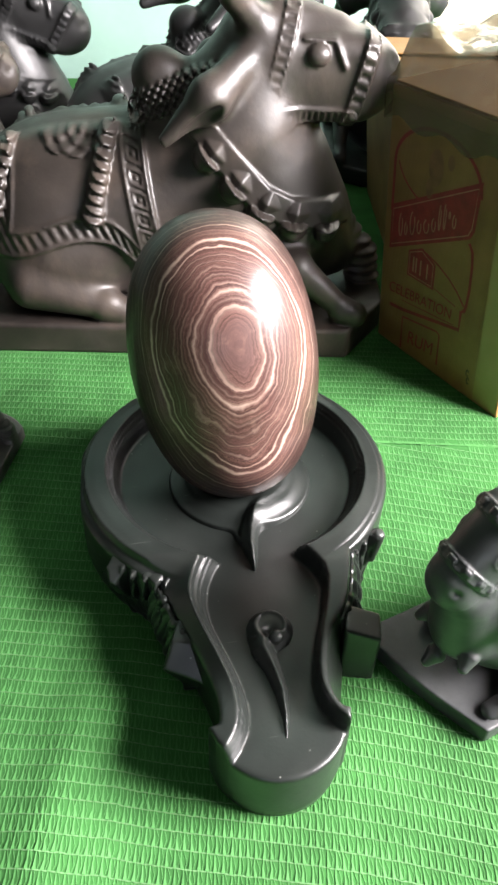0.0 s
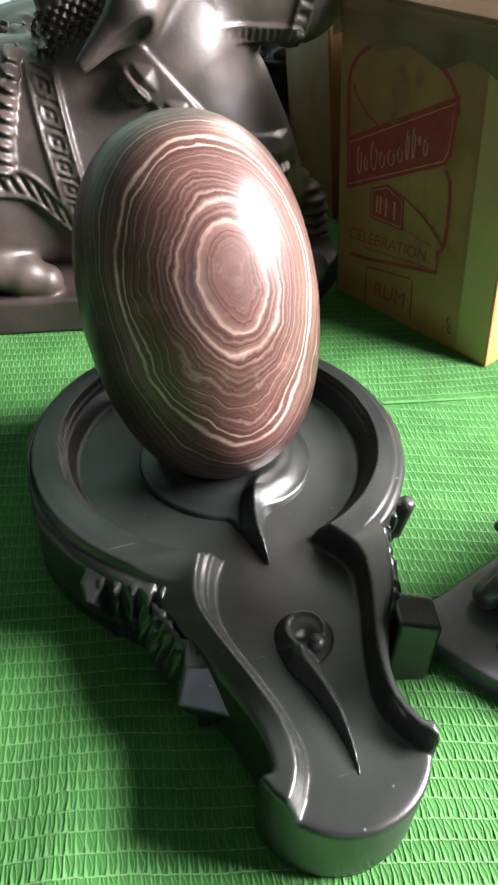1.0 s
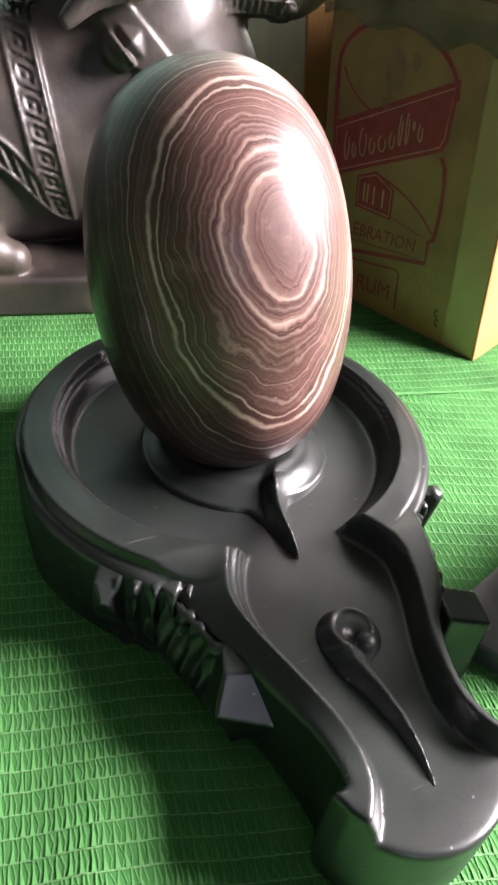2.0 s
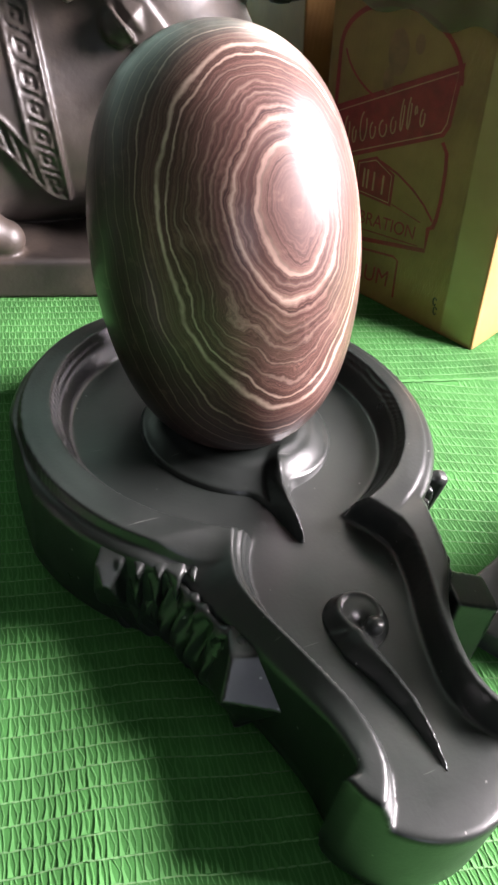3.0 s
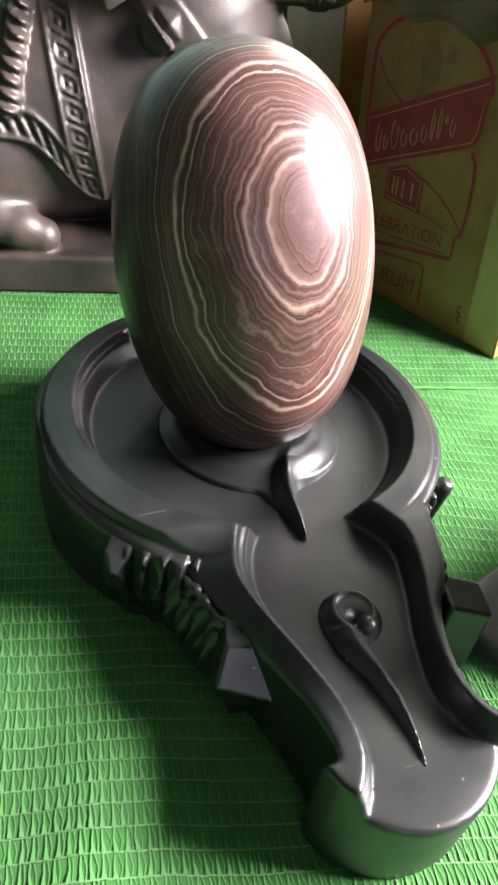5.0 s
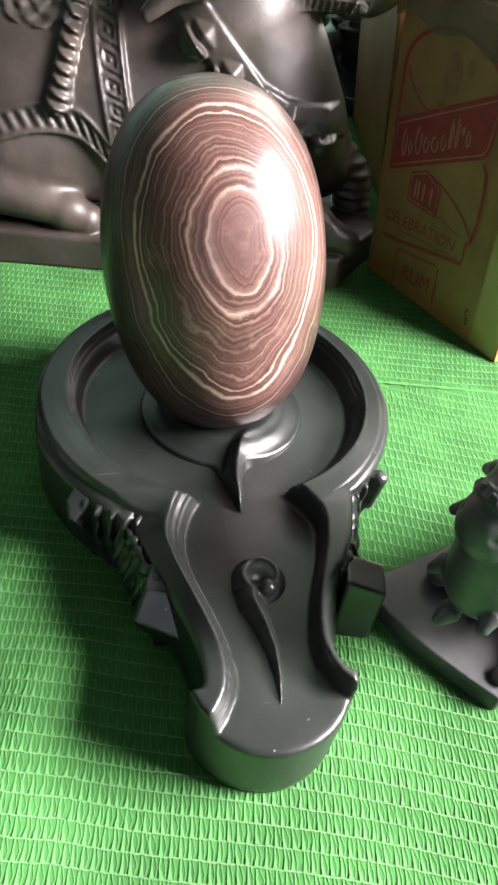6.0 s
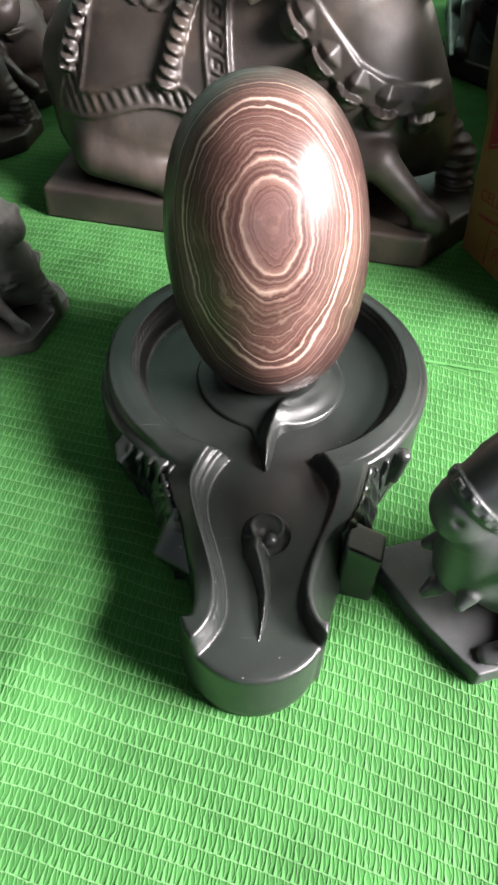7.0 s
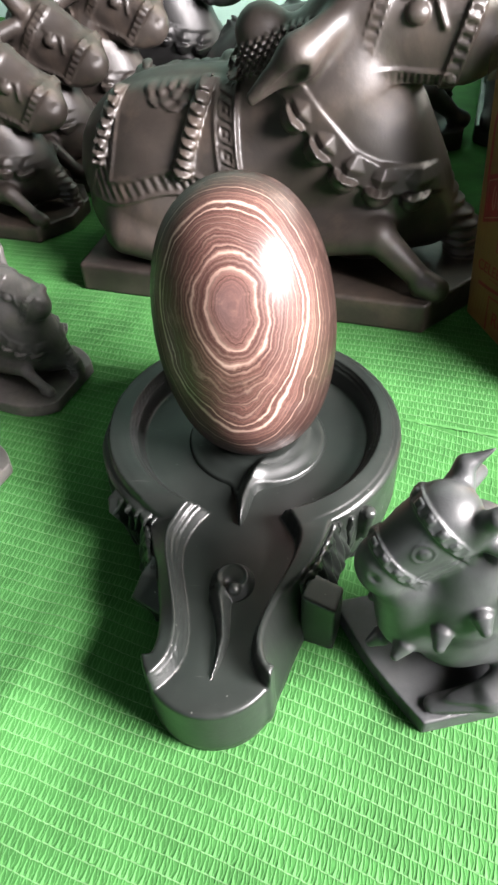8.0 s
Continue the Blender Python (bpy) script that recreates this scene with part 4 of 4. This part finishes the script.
def bull_statue(mesh, mat, x, y, yaw, size, label, group="bull statues on the table"):
    ob = link("bull_statue", mesh, None)
    if not mesh.materials:
        mesh.materials.append(mat)
    ob.material_slots[0].link = "OBJECT"
    ob.material_slots[0].material = mat
    ob.matrix_world = pose(x, y, 0.0, 0, 0, yaw) @ Matrix.Scale(size, 4)
    return tagged(ob, label, "statue", group)


BIG = bull_mesh("bull_large", 1.0, 0.0021)
FRONT = nets("bull_front", front_bull, (-0.285, -0.16, 0.0), (0.30, 0.145, 0.57), 0.0026)
ROW_BULL = bull_mesh("bull_row", 1.05, 0.0036, 12.0, 0.0, -0.05, "rounded")
SMALL = bull_mesh("bull_small", 1.22, 0.0042, 19.0, 0.025)
bull_statue(BIG, BULL_STONE, -0.065, 0.87, 0, 1.0, "large carved dark stone kneeling bull with saddle cloth")
bull_statue(FRONT, SMALL_STONE, 0.232, 0.328, 207, 0.42, "small black stone kneeling bull beside the base")
bull_statue(ROW_BULL, DUSTY_STONE, -0.322, 0.565, -6, 0.38, "small grey-black kneeling bull on a rounded plinth")
bull_statue(ROW_BULL, DUSTY_STONE, -0.330, 0.40, -8, 0.36, "small grey-black kneeling bull in the front row")
bull_statue(SMALL, BULL_STONE, -0.557, 0.92, 0, 0.62, "medium dark stone kneeling bull behind the row")
bull_statue(SMALL, BULL_STONE, -0.574, 1.08, 0, 0.66, "medium dark stone kneeling bull in the second row")
bull_statue(SMALL, BULL_STONE, -0.547, 1.25, 0, 0.70, "medium dark stone kneeling bull at the back")
bull_statue(SMALL, DARK_STONE, -0.486, 1.44, 0, 0.8, "dark stone kneeling bull with beaded collar at the back")
bull_statue(SMALL, DARK_STONE, -0.07, 1.29, 35, 0.9, "dark stone kneeling bull behind the large one")
bull_statue(SMALL, DARK_STONE, 0.262, 1.492, -90, 0.8, "matt black kneeling bull near the back wall")


# ---------------------------------------------------------------- cartons
SHEAR = -0.135


def carton(at, w, d, h, label):
    """An old carton gone out of square: the printed face runs along +x, the depth along +y; flaps, tape and a sagging top."""
    c = thing("carton", label, "box", m=at)
    skew = lambda v: Vector((v.x + SHEAR * v.z, v.y, v.z))
    bm = box_bm((0, 0, 0), (w, d, h - 0.004), 0.0025)
    bmesh.ops.subdivide_edges(bm, edges=[e for e in bm.edges if e.calc_length() > 0.1], cuts=7, use_grid_fill=True)
    for v in bm.verts:
        n = noise.noise(v.co * 14)
        v.co = skew(v.co) + Vector((0, 0.0012 * abs(n) if 0.01 < v.co.z < h - 0.02 else 0, 0))
    part("body", bm, CARD, c)
    for y0, y1, lift in ((0.002, d / 2 - 0.002, 0.004), (d / 2 + 0.002, d - 0.002, 0.009)):
        bm = box_bm((0.003, y0, h - 0.003), (w - 0.003, y1, h), 0.001)
        for v in bm.verts:
            v.co.z += lift * abs(v.co.y - (0 if y0 < d / 3 else d)) / (d / 2)
            v.co = skew(v.co)
        part("flap", bm, CARD, c)
    return c


FACE = Vector((0.537, -0.844, 0)).normalized()
yaw_box = math.degrees(math.atan2(FACE.y, FACE.x))
CW, CH = 0.207, 0.30
box = carton(pose(0.183, 0.803, 0, 0, 0, yaw_box), CW, 0.30, CH, "brown printed cardboard carton wrapped in clear plastic")


def on_face(points, lift=0.0006):
    return [Vector((a + SHEAR * z, -lift, z)) for a, z in points]


def line(name, points, width, mat, parent, lift=0.0009, closed=False):
    """A printed line of even width along a polyline on the carton's face."""
    p = [Vector(q) for q in points]
    n = len(p)
    bm = bmesh.new()
    left, right = [], []
    for i, q in enumerate(p):
        a = p[i - 1] if i or closed else q
        b = p[(i + 1) % n] if i < n - 1 or closed else q
        side = (b - a).normalized().orthogonal() * width / 2
        for out, w in ((left, side), (right, -side)):
            out.append(bm.verts.new(on_face([q + w], lift)[0]))
    for i in range(n if closed else n - 1):
        k = (i + 1) % n
        bm.faces.new((left[i], right[i], right[k], left[k]))
    return part(name, bm, mat, parent)


def patch(name, points, mat, parent, lift=0.0006):
    bm = bmesh.new()
    bm.faces.new([bm.verts.new(q) for q in on_face(points, lift)])
    return part(name, bm, mat, parent)


def arc(c, r, a0, a1, n=24):
    return [(c[0] + r[0] * math.cos(radians(a0 + (a1 - a0) * i / n)), c[1] + r[1] * math.sin(radians(a0 + (a1 - a0) * i / n))) for i in range(n + 1)]


def print_face(parent):
    """The maroon label printed on the carton: arch, slanting band, shield, lower panel."""
    line("arch_print", [(0.013, 0.165)] + arc((0.0785, 0.222), (0.0655, 0.046), 180, 0), 0.0042, PRINT, parent)
    line("sweep_print", [(0.143, 0.225)] + arc((0.098, 0.229), (0.045, 0.026), -10, -70, 10), 0.003, PRINT, parent)
    line("sweep_print", arc((0.085, 0.235), (0.068, 0.048), 195, 245, 10), 0.0022, PRINT, parent)
    band = patch("band_print", [(0.012, 0.120), (0.126, 0.1735), (0.136, 0.1785), (0.141, 0.188), (0.1445, 0.2395), (0.012, 0.172)], PRINT, parent)
    line("band_edge", [(0.016, 0.1265), (0.124, 0.177), (0.133, 0.1815), (0.137, 0.190), (0.1398, 0.2315), (0.016, 0.168)], 0.0011, PRINT_PALE, band, 0.0012, True)
    # the script on the band as plain slanting bars
    x = 0.026
    for w, tall in ((0.0055, 1.0), (0.004, 0.55), (0.0075, 1.0), (0.006, 0.55), (0.008, 0.55), (0.0055, 0.55), (0.003, 1.05), (0.003, 1.05), (0.002, 0.4), (0.0045, 0.55)):
        low = 0.1385 + (x - 0.02) * 0.475
        high = low + 0.026 * tall
        low = low if tall != 0.4 else low + 0.018
        line("script_bar", arc((x + w / 2 + 0.001, (low + high) / 2), (w / 2, (high - low) / 2), 100, 400, 12), 0.0015, PRINT_PALE, band, 0.0012)
        x += w + 0.0042
    shield = patch("shield_print", [(0.046, 0.101), (0.091, 0.101), (0.091, 0.131), (0.068, 0.1415), (0.046, 0.131)], PRINT, parent)
    line("shield_edge", [(0.049, 0.104), (0.088, 0.104), (0.088, 0.1295), (0.068, 0.138), (0.049, 0.1295)], 0.0011, PRINT_PALE, shield, 0.0012, True)
    for a in (0.056, 0.0605, 0.068, 0.079):
        line("shield_bar", [(a, 0.109), (a, 0.127)], 0.0022, PRINT_PALE, shield, 0.0012)
    line("edge_print", [(0.136, 0.174), (0.142, 0.166), (0.144, 0.15), (0.1445, 0.125), (0.143, 0.106)], 0.0038, PRINT, parent)
    line("curve_print", [(0.074, 0.1385), (0.095, 0.133), (0.113, 0.125), (0.128, 0.115), (0.1395, 0.104)], 0.0022, PRINT, parent)
    line("edge_print", [(0.143, 0.107), (0.141, 0.099), (0.1365, 0.096), (0.1365, 0.0745), (0.045, 0.055), (0.02, 0.052)], 0.0042, PRINT, parent)
    line("rule_print", [(0.092, 0.104), (0.127, 0.0985)], 0.0011, PRINT, parent)
    line("rule_print", [(0.04, 0.066), (0.128, 0.076)], 0.0011, PRINT, parent)
    line("panel_print", [(0.045, 0.004), (0.045, 0.046), (0.103, 0.0555), (0.1085, 0.053), (0.109, 0.014)], 0.0024, PRINT, parent)
    for name, text, a, z, size in (("wording", "CELEBRATION", 0.1235, 0.0805, 0.0158), ("wording", "RUM", 0.101, 0.022, 0.021)):
        cu = bpy.data.curves.new(name, "FONT")
        cu.body, cu.size, cu.extrude = text, size, 0.0001
        cu.align_x = "RIGHT"
        cu.materials.append(PRINT)
        ob = new(name, cu)
        ob.parent = parent
        m = Matrix.Identity(4)
        m.col[0], m.col[1], m.col[2] = (0.98, 0, 0.03, 0), (SHEAR * 1.15, 0, 1.15, 0), (0, -1, 0, 0)
        m.col[3] = (a + SHEAR * z, -0.0009, z, 1)
        ob.matrix_local = m
    # handling marks low on the face
    for a, z in ((0.158, 0.031), (0.160, 0.022)):
        line("stamp_mark", arc((a, z), (0.0018, 0.004), 20, 330, 8), 0.0014, DARK_STONE, parent)
    # a smudged bottle shape in the arch
    for c, r in (((0.077, 0.232), (0.011, 0.019)), ((0.070, 0.208), (0.006, 0.011)), ((0.098, 0.243), (0.005, 0.008))):
        patch("smudge_print", arc(c, r, 0, 345, 23), PRINT_FAINT, parent)


print_face(box)
# parcel tape down the corner of the face, over the edge
patch("tape", [(0.170, 0.004), (0.2045, 0.004), (0.2045, 0.294), (0.170, 0.294)], TAPE, box, 0.0007)


def wrap(parent_at):
    """Crumpled clear plastic pulled over the carton's top, and film stretched down its face."""
    ob = thing("plastic_wrap", "crumpled clear plastic bag over the carton's top", "plastic bag", m=parent_at)
    n = 70
    x, y = np.meshgrid(np.linspace(-0.10, 1.10, n), np.linspace(-0.10, 1.10, n), indexing="ij")
    out = np.maximum(np.maximum(-x, x - 1), np.maximum(-y, y - 1))
    px, py = np.clip(x, -0.012, 1.012) * CW, np.clip(y, -0.010, 1.010) * 0.30
    dome = np.clip(np.minimum(np.minimum(x, 1 - x), np.minimum(y, 1 - y)) / 0.05, 0, 1)
    fold = np.array([0.5 + 0.6 * noise.noise(Vector((a * 16, b * 13, 3.0))) + 0.22 * noise.noise(Vector((a * 45, b * 30, 7.0))) for a, b in zip(px.ravel(), py.ravel())]).reshape(x.shape)
    z = 0.300 + 0.026 * dome + 0.026 * fold * (0.35 + dome) - np.clip(out, 0, 1) * 0.42 * (1 + 0.6 * np.sin(px * 90) * np.sin(py * 70))
    push = 0.006 * fold * (out > 0)
    px = px + np.where(x > 1, push, np.where(x < 0, -push, 0)) + SHEAR * z
    py = py + np.where(y > 1, push, np.where(y < 0, -push, 0))
    i = (np.arange(n - 1)[:, None] * n + np.arange(n - 1)[None]).ravel()
    link("bag", quads_mesh("bag", np.stack([px, py, z], -1).reshape(-1, 3), np.stack([i, i + n, i + n + 1, i + 1], 1)), PLASTIC, ob)
    gx, gz = np.meshgrid(np.linspace(0.002, CW - 0.002, 30), np.linspace(0.03, 0.285, 36), indexing="ij")
    gy = -0.0028 - 0.0016 * np.array([noise.noise(Vector((a * 40, c * 12, 1.0))) for a, c in zip(gx.ravel(), gz.ravel())]).reshape(gx.shape)
    i = (np.arange(29)[:, None] * 36 + np.arange(35)[None]).ravel()
    link("film", quads_mesh("film", np.stack([gx + SHEAR * gz, gy, gz], -1).reshape(-1, 3), np.stack([i, i + 36, i + 37, i + 1], 1)), FILM, ob, "stretched clear film")


wrap(pose(0.183, 0.803, 0, 0, 0, yaw_box))
second = carton(pose(0.228, 1.0, 0, 0, 0, 0), 0.2, 0.28, 0.25, "second brown cardboard carton standing behind the first")
